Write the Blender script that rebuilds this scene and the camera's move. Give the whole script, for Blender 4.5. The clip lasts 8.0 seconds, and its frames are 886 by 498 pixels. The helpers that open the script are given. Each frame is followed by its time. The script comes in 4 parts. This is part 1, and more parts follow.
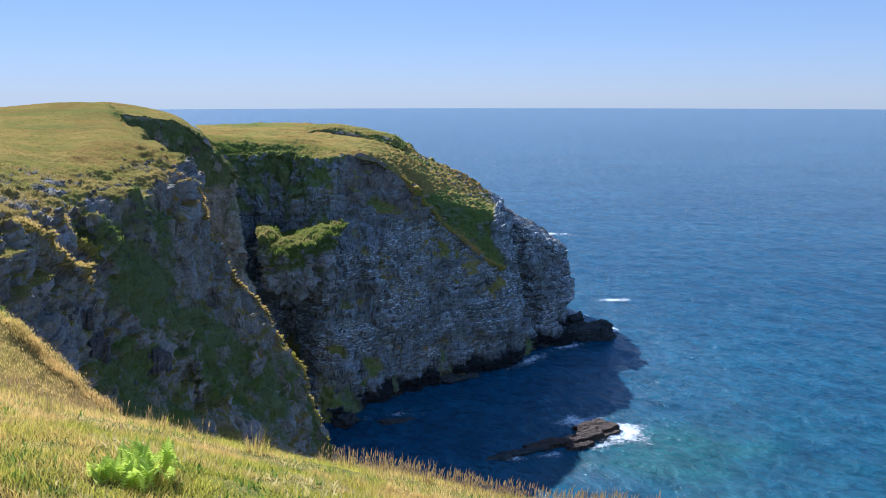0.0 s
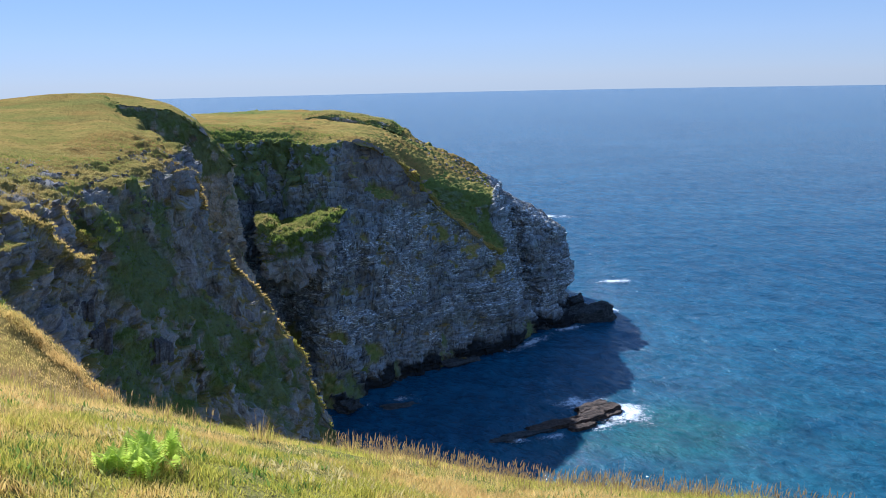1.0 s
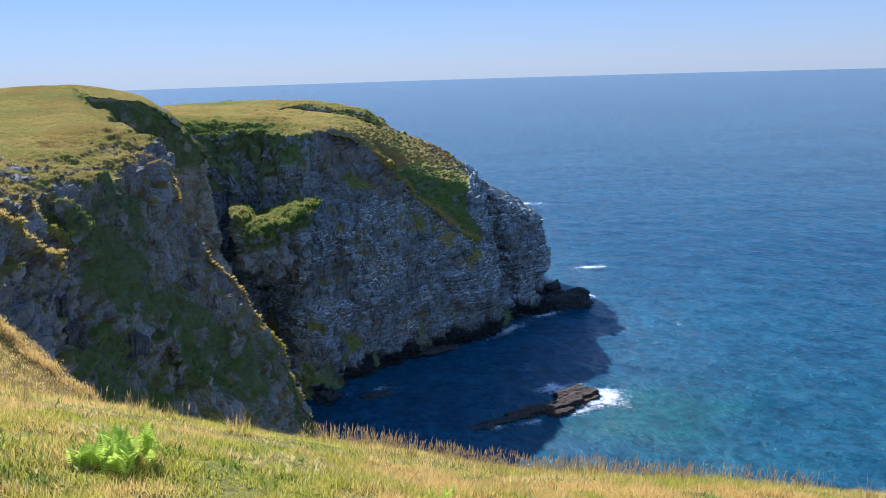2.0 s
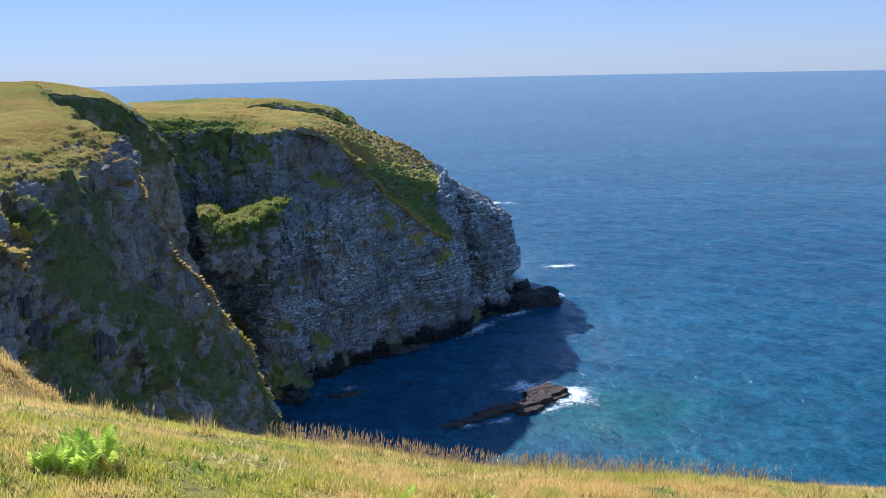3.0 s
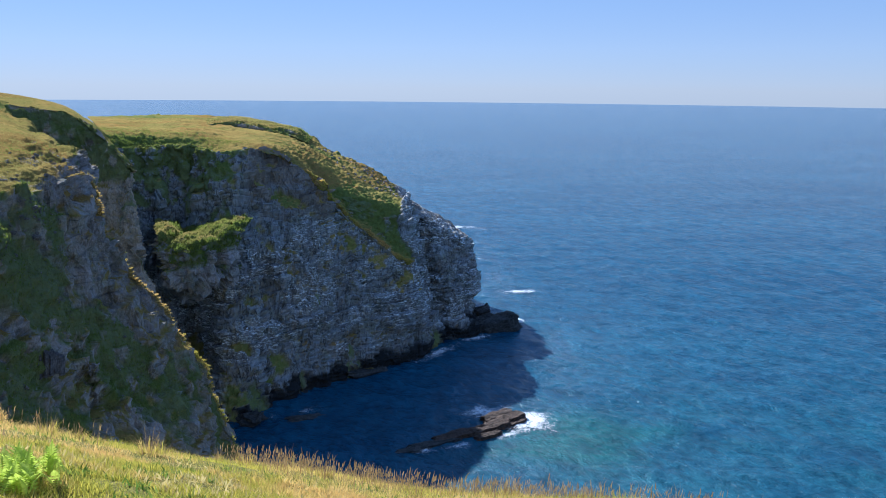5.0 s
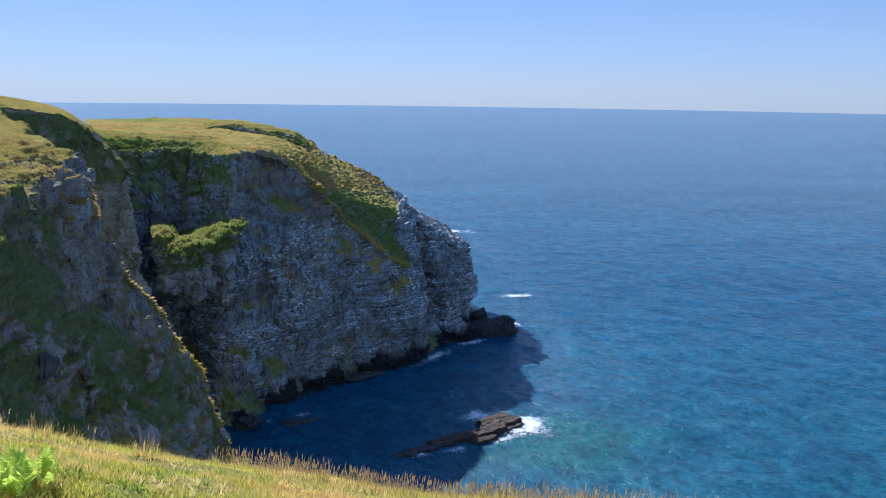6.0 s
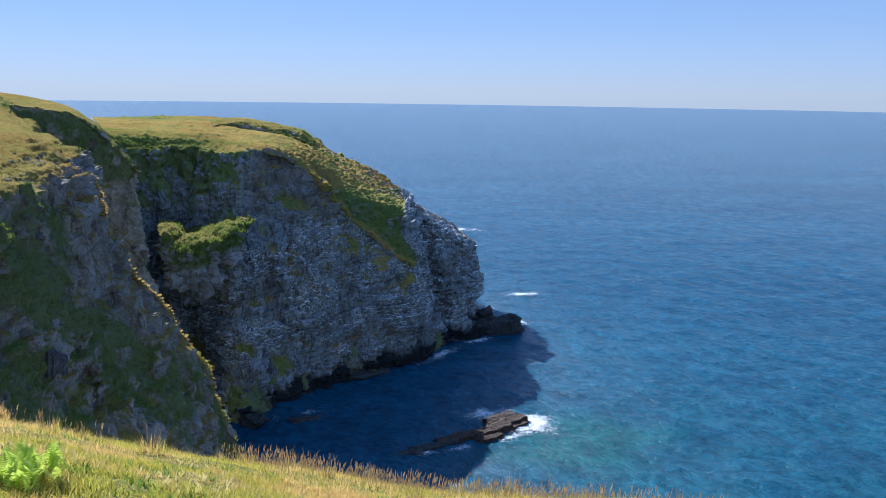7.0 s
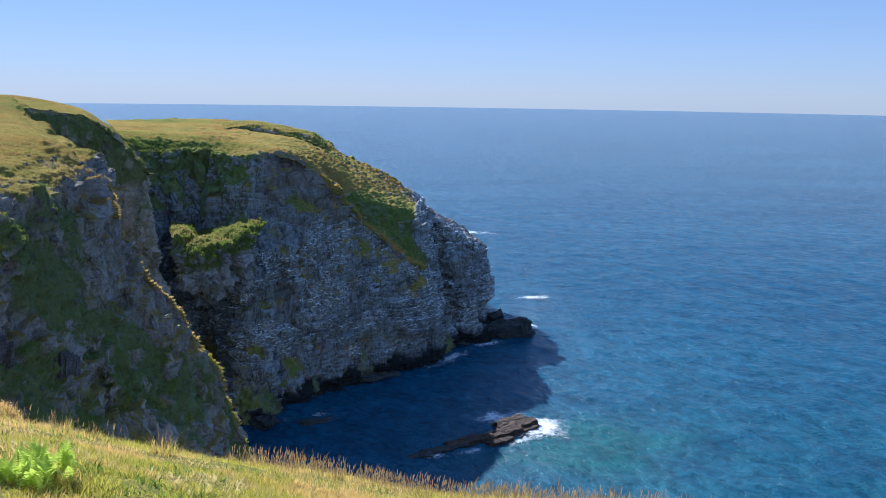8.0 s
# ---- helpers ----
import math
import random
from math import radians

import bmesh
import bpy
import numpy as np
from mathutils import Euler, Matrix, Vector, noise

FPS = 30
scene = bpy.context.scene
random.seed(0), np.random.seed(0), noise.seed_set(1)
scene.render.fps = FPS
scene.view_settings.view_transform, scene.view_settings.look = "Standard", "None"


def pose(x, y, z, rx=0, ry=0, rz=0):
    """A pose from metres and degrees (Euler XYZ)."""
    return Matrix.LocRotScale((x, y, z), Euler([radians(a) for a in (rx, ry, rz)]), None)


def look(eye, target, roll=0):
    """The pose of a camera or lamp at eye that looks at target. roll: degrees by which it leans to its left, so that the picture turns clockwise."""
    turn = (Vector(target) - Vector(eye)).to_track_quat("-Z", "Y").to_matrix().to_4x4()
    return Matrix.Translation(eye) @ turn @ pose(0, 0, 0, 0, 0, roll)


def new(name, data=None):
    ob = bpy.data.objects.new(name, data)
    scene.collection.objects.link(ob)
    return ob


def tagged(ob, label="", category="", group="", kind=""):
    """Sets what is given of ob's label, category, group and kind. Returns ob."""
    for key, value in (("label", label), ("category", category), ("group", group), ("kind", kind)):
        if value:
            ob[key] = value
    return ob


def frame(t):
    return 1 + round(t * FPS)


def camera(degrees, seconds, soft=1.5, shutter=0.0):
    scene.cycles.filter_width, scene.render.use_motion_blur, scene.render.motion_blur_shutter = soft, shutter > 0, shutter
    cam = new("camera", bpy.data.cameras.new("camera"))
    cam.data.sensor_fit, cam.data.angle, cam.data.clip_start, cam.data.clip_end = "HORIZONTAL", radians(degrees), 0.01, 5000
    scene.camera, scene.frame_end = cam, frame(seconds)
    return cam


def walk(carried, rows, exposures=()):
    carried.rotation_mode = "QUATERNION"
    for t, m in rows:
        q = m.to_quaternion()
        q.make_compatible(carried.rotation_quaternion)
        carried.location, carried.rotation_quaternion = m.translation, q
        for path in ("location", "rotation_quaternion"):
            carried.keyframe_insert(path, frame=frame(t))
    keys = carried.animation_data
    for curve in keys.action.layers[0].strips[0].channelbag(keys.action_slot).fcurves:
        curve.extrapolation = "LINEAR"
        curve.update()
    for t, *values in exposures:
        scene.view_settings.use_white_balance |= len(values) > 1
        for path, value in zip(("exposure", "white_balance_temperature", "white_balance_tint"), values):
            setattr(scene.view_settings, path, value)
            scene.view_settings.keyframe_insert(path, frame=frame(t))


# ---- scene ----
# ---- camera ----
cam = camera(58.17, 8.0, soft=0.6)
ROWS = [
    (0.0, 0.000, -0.000, 80.000, 0.000, -10.950, 0.078),
    (0.5, -0.003, -0.000, 79.988, 0.039, -11.435, 0.619),
    (1.0, -0.008, 0.013, 79.989, -0.288, -12.060, 1.185),
    (1.5, 0.005, 0.001, 79.997, -1.069, -12.661, 1.567),
    (3.0, 0.087, -0.136, 80.056, -4.199, -13.038, 1.257),
    (3.5, 0.110, -0.174, 80.065, -4.987, -12.635, 0.717),
    (4.0, 0.128, -0.204, 80.082, -5.708, -12.169, 0.182),
    (4.5, 0.145, -0.220, 80.087, -6.313, -11.730, -0.240),
    (6.0, 0.157, -0.246, 80.082, -6.845, -11.079, -0.777),
    (6.5, 0.166, -0.263, 80.085, -6.690, -11.132, -0.739),
    (7.0, 0.162, -0.257, 80.077, -6.376, -11.223, -0.798),
    (7.5, 0.162, -0.257, 80.080, -6.039, -11.223, -0.866),
    (8.0, 0.169, -0.280, 80.080, -5.578, -11.017, -0.832),
]
walk(cam, [(t, pose(x, y, z, 90 + pitch, roll, yaw)) for t, x, y, z, yaw, pitch, roll in ROWS], exposures=[(0.0, 1.3, 5200, 10), (8.0, 1.3, 5200, 10)])

# ---- sky and sun ----
SUN = Vector((-0.485, 0.875, 0.68)).normalized()
world = bpy.data.worlds.new("sky")
world.use_nodes = True
scene.world = world
wn = world.node_tree.nodes
sky = wn.new("ShaderNodeTexSky")
sky.sky_type, sky.sun_disc = "NISHITA", False
sky.sun_elevation = math.asin(SUN.z)
sky.sun_rotation = math.atan2(SUN.x, SUN.y)
sky.air_density, sky.dust_density, sky.ozone_density, sky.altitude = 0.9, 0.0, 3.0, 80
wn["Background"].inputs["Strength"].default_value = 0.150
soft_sky = wn.new("ShaderNodeGamma")
soft_sky.inputs[1].default_value = 0.30
haze = wn.new("ShaderNodeMix")
haze.data_type, haze.blend_type = "RGBA", "MULTIPLY"
haze.inputs[0].default_value, haze.inputs[7].default_value = 1.0, (0.80, 0.86, 1.08, 1)
world.node_tree.links.new(sky.outputs["Color"], soft_sky.inputs[0])
deep_blue = wn.new("ShaderNodeHueSaturation")
deep_blue.inputs["Saturation"].default_value = 1.75
world.node_tree.links.new(soft_sky.outputs[0], deep_blue.inputs["Color"])
world.node_tree.links.new(deep_blue.outputs[0], haze.inputs[6])
world.node_tree.links.new(haze.outputs[2], wn["Background"].inputs["Color"])
lamp = bpy.data.lights.new("sun", "SUN")
lamp.energy, lamp.angle, lamp.color = 3.8, radians(0.53), (1.0, 0.93, 0.82)
sun = new("sun", lamp)
sun.matrix_world = look(SUN * 300, (0, 0, 0))


# ---- node helpers ----
class Mat:
    """A node material with short calls for the nodes that the surfaces need."""

    def __init__(self, name):
        self.m = bpy.data.materials.new(name)
        self.m.use_nodes = True
        self.t = self.m.node_tree
        self.bsdf = self.t.nodes["Principled BSDF"]
        self.co = self.node("ShaderNodeTexCoord").outputs["Object"]

    def node(self, kind):
        return self.t.nodes.new(kind)

    def put(self, socket, value):
        if isinstance(value, bpy.types.NodeSocket):
            self.t.links.new(value, socket)
        elif isinstance(value, (tuple, list)) and len(value) == 3 and socket.type == "RGBA":
            socket.default_value = (*value, 1)
        else:
            socket.default_value = value

    def attr(self, name):
        n = self.node("ShaderNodeAttribute")
        n.attribute_name = name
        return n.outputs["Fac"]

    def scaled(self, sx, sy, sz, co=None):
        n = self.node("ShaderNodeMapping")
        self.put(n.inputs["Vector"], co or self.co)
        n.inputs["Scale"].default_value = (sx, sy, sz)
        return n.outputs[0]

    def noise(self, scale, detail=4, rough=0.55, co=None, distort=0.0):
        n = self.node("ShaderNodeTexNoise")
        self.put(n.inputs["Vector"], co or self.co)
        n.inputs["Scale"].default_value, n.inputs["Detail"].default_value = scale, detail
        n.inputs["Roughness"].default_value, n.inputs["Distortion"].default_value = rough, distort
        return n.outputs["Fac"]

    def voronoi(self, scale, co=None, feature="F1", out="Distance"):
        n = self.node("ShaderNodeTexVoronoi")
        n.feature = feature
        self.put(n.inputs["Vector"], co or self.co)
        n.inputs["Scale"].default_value = scale
        return n.outputs[out]

    def ramp(self, fac, *stops):
        n = self.node("ShaderNodeValToRGB")
        self.put(n.inputs[0], fac)
        e = n.color_ramp.elements
        while len(e) < len(stops):
            e.new(0.5)
        for el, (pos, col) in zip(e, stops):
            el.position = pos
            el.color = (col, col, col, 1) if isinstance(col, (int, float)) else (*col, 1)
        return n.outputs[0]

    def mix(self, fac, a, b, blend="MIX"):
        n = self.node("ShaderNodeMix")
        n.data_type, n.blend_type = "RGBA", blend
        self.put(n.inputs[0], fac)
        self.put(n.inputs[6], a)
        self.put(n.inputs[7], b)
        return n.outputs[2]

    def math(self, op, a, b=0.0):
        n = self.node("ShaderNodeMath")
        n.operation = op
        self.put(n.inputs[0], a)
        self.put(n.inputs[1], b)
        return n.outputs[0]

    def bump(self, height, strength, distance, normal=None):
        n = self.node("ShaderNodeBump")
        self.put(n.inputs["Height"], height)
        n.inputs["Strength"].default_value, n.inputs["Distance"].default_value = strength, distance
        if normal is not None:
            self.put(n.inputs["Normal"], normal)
        return n.outputs[0]

    def done(self, color, rough=0.8, normal=None, spec=0.3, **more):
        self.put(self.bsdf.inputs["Base Color"], color)
        self.put(self.bsdf.inputs["Roughness"], rough)
        self.bsdf.inputs["Specular IOR Level"].default_value = spec
        if normal is not None:
            self.put(self.bsdf.inputs["Normal"], normal)
        return self.m


# ---- materials ----
def land_material(name, rock_a, rock_b, rock_c, guano, coursed=1.0):
    """Turf above, bedded dark rock below, sorted by the mesh's grass and lush values."""
    m = Mat(name)
    g, lush, pale, block = m.attr("grass"), m.attr("lush"), m.attr("pale"), m.attr("block")
    # rock: beds, upright joints, lichen
    beds = m.noise(1.0, 6, 0.7, m.scaled(0.12, 0.12, 1.0))
    joints = m.noise(1.0, 6, 0.70, m.scaled(0.7, 0.7, 0.26))
    grain = m.noise(3.0, 5, 0.75)
    bed = m.attr("bed")
    rock = m.mix(m.ramp(beds, (0.38, 0.0), (0.60, 1.0)), rock_a, rock_b)
    rock = m.mix(m.ramp(joints, (0.50, 0.0), (0.62, 0.9 / coursed)), rock, rock_c)
    rock = m.mix(m.ramp(m.noise(0.16, 5, 0.65), (0.45, 0.0), (0.62, 0.7)), rock, (0.30, 0.25, 0.19))
    rock = m.mix(m.ramp(m.noise(0.33, 5, 0.7), (0.46, 0.0), (0.66, 0.75)), rock, (0.23, 0.235, 0.15))
    # recess shade put into the colour: set-back blocks darker, proud ones paler
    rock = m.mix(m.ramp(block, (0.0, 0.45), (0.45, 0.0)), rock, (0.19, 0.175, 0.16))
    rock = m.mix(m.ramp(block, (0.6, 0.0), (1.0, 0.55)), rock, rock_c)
    rock = m.mix(m.ramp(grain, (0.48, 0.0), (0.62, 0.6 / coursed)), rock, rock_c)
    rock = m.mix(m.ramp(m.noise(1.0, 5, 0.75, m.scaled(1.4, 1.4, 0.6)), (0.36, 0.6 / coursed), (0.45, 0.0)), rock, (0.17, 0.16, 0.155))
    # crevice shade painted where courses sit back, their lips paled
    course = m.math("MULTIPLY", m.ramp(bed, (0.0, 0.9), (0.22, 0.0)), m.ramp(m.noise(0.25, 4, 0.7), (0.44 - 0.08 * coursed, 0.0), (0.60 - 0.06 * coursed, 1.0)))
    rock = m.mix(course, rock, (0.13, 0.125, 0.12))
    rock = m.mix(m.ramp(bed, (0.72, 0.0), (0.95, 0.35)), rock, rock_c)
    if guano:
        # upright clefts drawn in colour alone, near-black for the shade inside them
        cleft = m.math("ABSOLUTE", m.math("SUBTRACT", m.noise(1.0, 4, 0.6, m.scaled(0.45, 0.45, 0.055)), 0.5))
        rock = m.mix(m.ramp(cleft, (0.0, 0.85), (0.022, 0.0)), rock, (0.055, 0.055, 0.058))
        spots = m.ramp(m.noise(1.0, 3, 0.7, m.scaled(0.9, 0.9, 2.6)), (0.540, 0.0), (0.555, 1.0))
        spots = m.math("MULTIPLY", spots, m.ramp(bed, (0.25, 0.4), (0.5, 1.0)))
        drips = m.ramp(m.noise(1.0, 4, 0.7, m.scaled(1.7, 1.7, 0.25)), (0.59, 0.0), (0.68, 0.8))
        stain = m.math("MULTIPLY", m.math("MAXIMUM", spots, drips), pale)
        rock = m.mix(stain, rock, (0.93, 0.93, 0.91))
        rock = m.mix(m.math("MULTIPLY", m.attr("earth"), 0.85), rock, m.mix(m.ramp(m.noise(0.5, 6, 0.7, m.scaled(1, 1, 0.35)), (0.35, 0.0), (0.65, 1.0)), (0.20, 0.165, 0.13), (0.31, 0.255, 0.20)))
        rock = m.mix(m.attr("wet"), rock, (0.035, 0.036, 0.036))
    # turf: green and straw in patches
    green = m.mix(m.ramp(m.noise(1.6, 5, 0.7), (0.3, 0.0), (0.7, 1.0)), (0.13, 0.16, 0.042), (0.24, 0.262, 0.08))
    straw = m.mix(m.ramp(m.noise(2.2, 5, 0.7), (0.3, 0.0), (0.7, 1.0)), (0.31, 0.205, 0.058), (0.46, 0.32, 0.10))
    patch = m.math("ADD", m.math("MULTIPLY", m.noise(0.03, 6, 0.6), 1.0), m.math("MULTIPLY", lush, -0.5))
    green = m.mix(m.math("MULTIPLY", lush, 0.6), green, (0.14, 0.17, 0.04))
    straw = m.mix(m.ramp(m.noise(0.11, 5, 0.7), (0.40, 0.0), (0.62, 0.8)), straw, (0.23, 0.215, 0.055))
    straw = m.mix(m.ramp(m.noise(0.045, 4, 0.6, None, 0.6), (0.46, 0.0), (0.60, 0.75)), straw, (0.30, 0.175, 0.055))
    turf = m.mix(m.ramp(patch, (0.15, 0.0), (0.43, 1.0)), green, straw)
    turf = m.mix(m.ramp(m.noise(0.9, 6, 0.8), (0.53, 0.0), (0.66, 0.75)), turf, (0.085, 0.07, 0.028))
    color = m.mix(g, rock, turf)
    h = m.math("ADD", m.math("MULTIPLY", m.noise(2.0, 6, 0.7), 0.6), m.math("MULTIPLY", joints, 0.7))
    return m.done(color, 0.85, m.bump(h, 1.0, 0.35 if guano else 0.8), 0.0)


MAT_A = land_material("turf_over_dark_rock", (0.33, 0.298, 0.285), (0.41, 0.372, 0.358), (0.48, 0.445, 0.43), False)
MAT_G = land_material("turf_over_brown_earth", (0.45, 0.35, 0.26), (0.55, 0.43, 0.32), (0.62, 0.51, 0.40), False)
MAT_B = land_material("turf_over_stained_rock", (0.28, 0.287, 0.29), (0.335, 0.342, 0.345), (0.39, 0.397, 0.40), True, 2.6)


def soil_material():
    m = Mat("grassy_soil")
    c = m.mix(m.ramp(m.noise(1.3, 6, 0.7), (0.3, 0.0), (0.7, 1.0)), (0.18, 0.18, 0.04), (0.34, 0.28, 0.10))
    c = m.mix(m.ramp(m.noise(14, 4, 0.7), (0.45, 0.0), (0.7, 1.0)), c, (0.09, 0.08, 0.035))
    return m.done(c, 0.95, m.bump(m.noise(20, 5, 0.7), 0.8, 0.05), 0.0)


def sea_material():
    m = Mat("sea_water")
    shallow = m.attr("shallow")
    streak = m.math("ADD", m.math("MULTIPLY", m.noise(1.0, 6, 0.72, m.scaled(0.004, 0.012, 0.01)), 0.6), m.math("MULTIPLY", m.noise(1.0, 5, 0.7, m.scaled(0.05, 0.15, 0.1)), 0.4))
    deep = m.mix(m.ramp(streak, (0.40, 0.0), (0.60, 1.0)), (0.012, 0.059, 0.112), (0.023, 0.094, 0.158))
    teal = m.mix(m.ramp(m.noise(0.05, 5, 0.65), (0.3, 0.0), (0.7, 1.0)), (0.008, 0.060, 0.078), (0.030, 0.130, 0.140))
    color = m.mix(shallow, deep, teal)
    turned = m.node("ShaderNodeMapping")
    m.put(turned.inputs["Vector"], m.co)
    turned.inputs["Rotation"].default_value = (0, 0, radians(61))
    co = turned.outputs[0]
    swell = m.noise(1.0, 3, 0.6, m.scaled(0.03, 0.07, 0.1, co))
    w0 = m.noise(1.0, 4, 0.65, m.scaled(0.09, 0.14, 0.1, co), 0.2)
    w1 = m.noise(1.0, 5, 0.65, m.scaled(0.34, 0.50, 0.1, co), 0.2)
    w2 = m.noise(1.0, 5, 0.7, m.scaled(1.2, 1.8, 0.5, co), 0.2)
    # wave light painted into the colour: thin crests brightened, troughs darkened
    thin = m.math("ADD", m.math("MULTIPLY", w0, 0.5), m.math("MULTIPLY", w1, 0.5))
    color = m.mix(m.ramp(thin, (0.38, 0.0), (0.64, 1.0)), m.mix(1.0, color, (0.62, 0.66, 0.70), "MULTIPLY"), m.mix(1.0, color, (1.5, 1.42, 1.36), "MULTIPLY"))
    h = m.math("ADD", m.math("MULTIPLY", w1, 1.0), m.math("MULTIPLY", w2, 0.36))
    h = m.math("ADD", h, m.math("ADD", m.math("MULTIPLY", swell, 1.2), m.math("MULTIPLY", w0, 2.0)))
    m.bsdf.inputs["IOR"].default_value = 1.33
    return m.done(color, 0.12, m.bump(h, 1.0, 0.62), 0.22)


MAT_SOIL, MAT_SEA = soil_material(), sea_material()


def plain_rock(name, a, b, wet=0.6):
    m = Mat(name)
    c = m.mix(m.ramp(m.noise(1.5, 7, 0.75), (0.38, 0.0), (0.62, 1.0)), a, b)
    c = m.mix(m.ramp(m.noise(1.0, 5, 0.7, m.scaled(0.5, 0.5, 3.0)), (0.40, 0.7), (0.50, 0.0)), c, a)
    return m.done(c, wet, m.bump(m.noise(2.2, 7, 0.75), 1.0, 0.6), 0.15)


MAT_REEF = plain_rock("wet_reef_rock", (0.040, 0.026, 0.019), (0.17, 0.112, 0.078))
MAT_ROCK = plain_rock("dark_shore_rock", (0.030, 0.031, 0.031), (0.12, 0.118, 0.108))


def blade_material(name, a, b, c, trans=0.35):
    """Grass leaves: colour by the plant, some light through them."""
    m = Mat(name)
    rnd = m.node("ShaderNodeNewGeometry").outputs["Random Per Island"]
    base = m.mix(rnd, a, b)
    base = m.mix(m.attr("dry"), base, c)
    tr = m.node("ShaderNodeBsdfTranslucent")
    m.put(tr.inputs[0], base)
    mx = m.node("ShaderNodeMixShader")
    mx.inputs[0].default_value = trans
    m.done(base, 0.6, None, 0.1)
    m.t.links.new(m.bsdf.outputs[0], mx.inputs[1])
    m.t.links.new(tr.outputs[0], mx.inputs[2])
    m.t.links.new(mx.outputs[0], m.t.nodes["Material Output"].inputs[0])
    return m.m


MAT_BLADE = blade_material("grass_blades", (0.29, 0.31, 0.045), (0.63, 0.52, 0.085), (0.72, 0.49, 0.17), 0.5)
MAT_HERB = blade_material("herb_leaves", (0.10, 0.18, 0.03), (0.30, 0.36, 0.07), (0.60, 0.48, 0.20), 0.45)
MAT_STALK = blade_material("seeding_grass", (0.22, 0.13, 0.055), (0.32, 0.20, 0.09), (0.42, 0.31, 0.15), 0.35)
MAT_FERN = blade_material("fern_leaf", (0.46, 0.58, 0.07), (0.62, 0.70, 0.12), (0.5, 0.5, 0.1), 0.5)


# ---- numeric noise and surface builder ----
def lattice(ix, iy, iz):
    h = (ix * 374761393 + iy * 668265263 + iz * 2147483647 + 1274126177) & 0xFFFFFFFF
    h = ((h ^ (h >> 13)) * 1274126177) & 0xFFFFFFFF
    h = (h ^ (h >> 16)) & 0xFFFFFF
    return h / float(0x7FFFFF) - 1.0


def vnoise(x, y, z):
    """Smooth noise from -1 to 1 on arrays."""
    fx, fy, fz = np.floor(x), np.floor(y), np.floor(z)
    ix, iy, iz = fx.astype(np.int64), fy.astype(np.int64), fz.astype(np.int64)
    x, y, z = x - fx, y - fy, z - fz
    x, y, z = (q * q * q * (q * (q * 6 - 15) + 10) for q in (x, y, z))
    r = 0
    for dx, wx in ((0, 1 - x), (1, x)):
        for dy, wy in ((0, 1 - y), (1, y)):
            for dz, wz in ((0, 1 - z), (1, z)):
                r = r + wx * wy * wz * lattice(ix + dx, iy + dy, iz + dz)
    return r


def fbm(p, sx, sy, sz, octaves=4, gain=0.5):
    r, a, k = 0, 1.0, 1.0
    for i in range(octaves):
        r = r + a * vnoise(p[..., 0] * k / sx + 17.3 * i, p[..., 1] * k / sy + 5.1 * i, p[..., 2] * k / sz + 9.7 * i)
        a, k = a * gain, k * 2.03
    return r


def step(lo, hi, x):
    t = np.clip((x - lo) / (hi - lo), 0, 1)
    return t * t * (3 - 2 * t)


def spline(c, n, where=False, even=0.75):
    """Points on a smooth curve through c along its first axis, n in all, spaced by mean length."""
    c = np.asarray(c, float)
    seg = np.linalg.norm(np.diff(c, axis=0), axis=-1)
    seg = seg.reshape(len(seg), -1).mean(1) ** even
    s = np.concatenate([[0], np.cumsum(seg)])
    u = np.interp(np.linspace(0, s[-1], n), s, np.arange(len(s)))
    i = np.clip(u.astype(int), 0, len(c) - 2)
    f = (u - i).reshape(-1, *([1] * (c.ndim - 1)))
    e = np.concatenate([[2 * c[0] - c[1]], c, [2 * c[-1] - c[-2]]])
    p0, p1, p2, p3 = e[i], e[i + 1], e[i + 2], e[i + 3]
    m1, m2 = (p2 - p0) * 0.42, (p3 - p1) * 0.42
    return ((2 * f**3 - 3 * f**2 + 1) * p1 + (f**3 - 2 * f**2 + f) * m1 + (-2 * f**3 + 3 * f**2) * p2 + (f**3 - f**2) * m2) if not where else u


def normals(p):
    du, dv = np.gradient(p, axis=0), np.gradient(p, axis=1)
    n = np.cross(du, dv)
    return n / np.maximum(np.linalg.norm(n, axis=-1, keepdims=True), 1e-9)


def grid_mesh(name, p, material, smooth=True, **values):
    """A mesh from a grid of points, with float values on its points."""
    nu, nv = p.shape[:2]
    idx = np.arange(nu * nv).reshape(nu, nv)
    q = np.stack([idx[:-1, :-1], idx[1:, :-1], idx[1:, 1:], idx[:-1, 1:]], -1).reshape(-1, 4)
    if smooth is not True and smooth is not False:
        smooth = (0.25 * (smooth[:-1, :-1] + smooth[1:, :-1] + smooth[1:, 1:] + smooth[:-1, 1:]) > 0.5).ravel()
    return face_mesh(name, p.reshape(-1, 3), q, material, smooth, **values)


def face_mesh(name, v, q, material, smooth=False, **values):
    k = q.shape[1]
    me = bpy.data.meshes.new(name)
    me.vertices.add(len(v))
    me.vertices.foreach_set("co", np.ascontiguousarray(v, np.float32).ravel())
    me.loops.add(q.size)
    me.loops.foreach_set("vertex_index", np.ascontiguousarray(q, np.int32).ravel())
    me.polygons.add(len(q))
    me.polygons.foreach_set("loop_start", np.arange(len(q), dtype=np.int32) * k)
    me.polygons.foreach_set("use_smooth", np.broadcast_to(smooth, (len(q),)).copy())
    me.update(calc_edges=True)
    for key, a in values.items():
        at = me.attributes.new(key, "FLOAT", "POINT")
        at.data.foreach_set("value", np.ascontiguousarray(a, np.float32).ravel())
    me.materials.append(material)
    return me


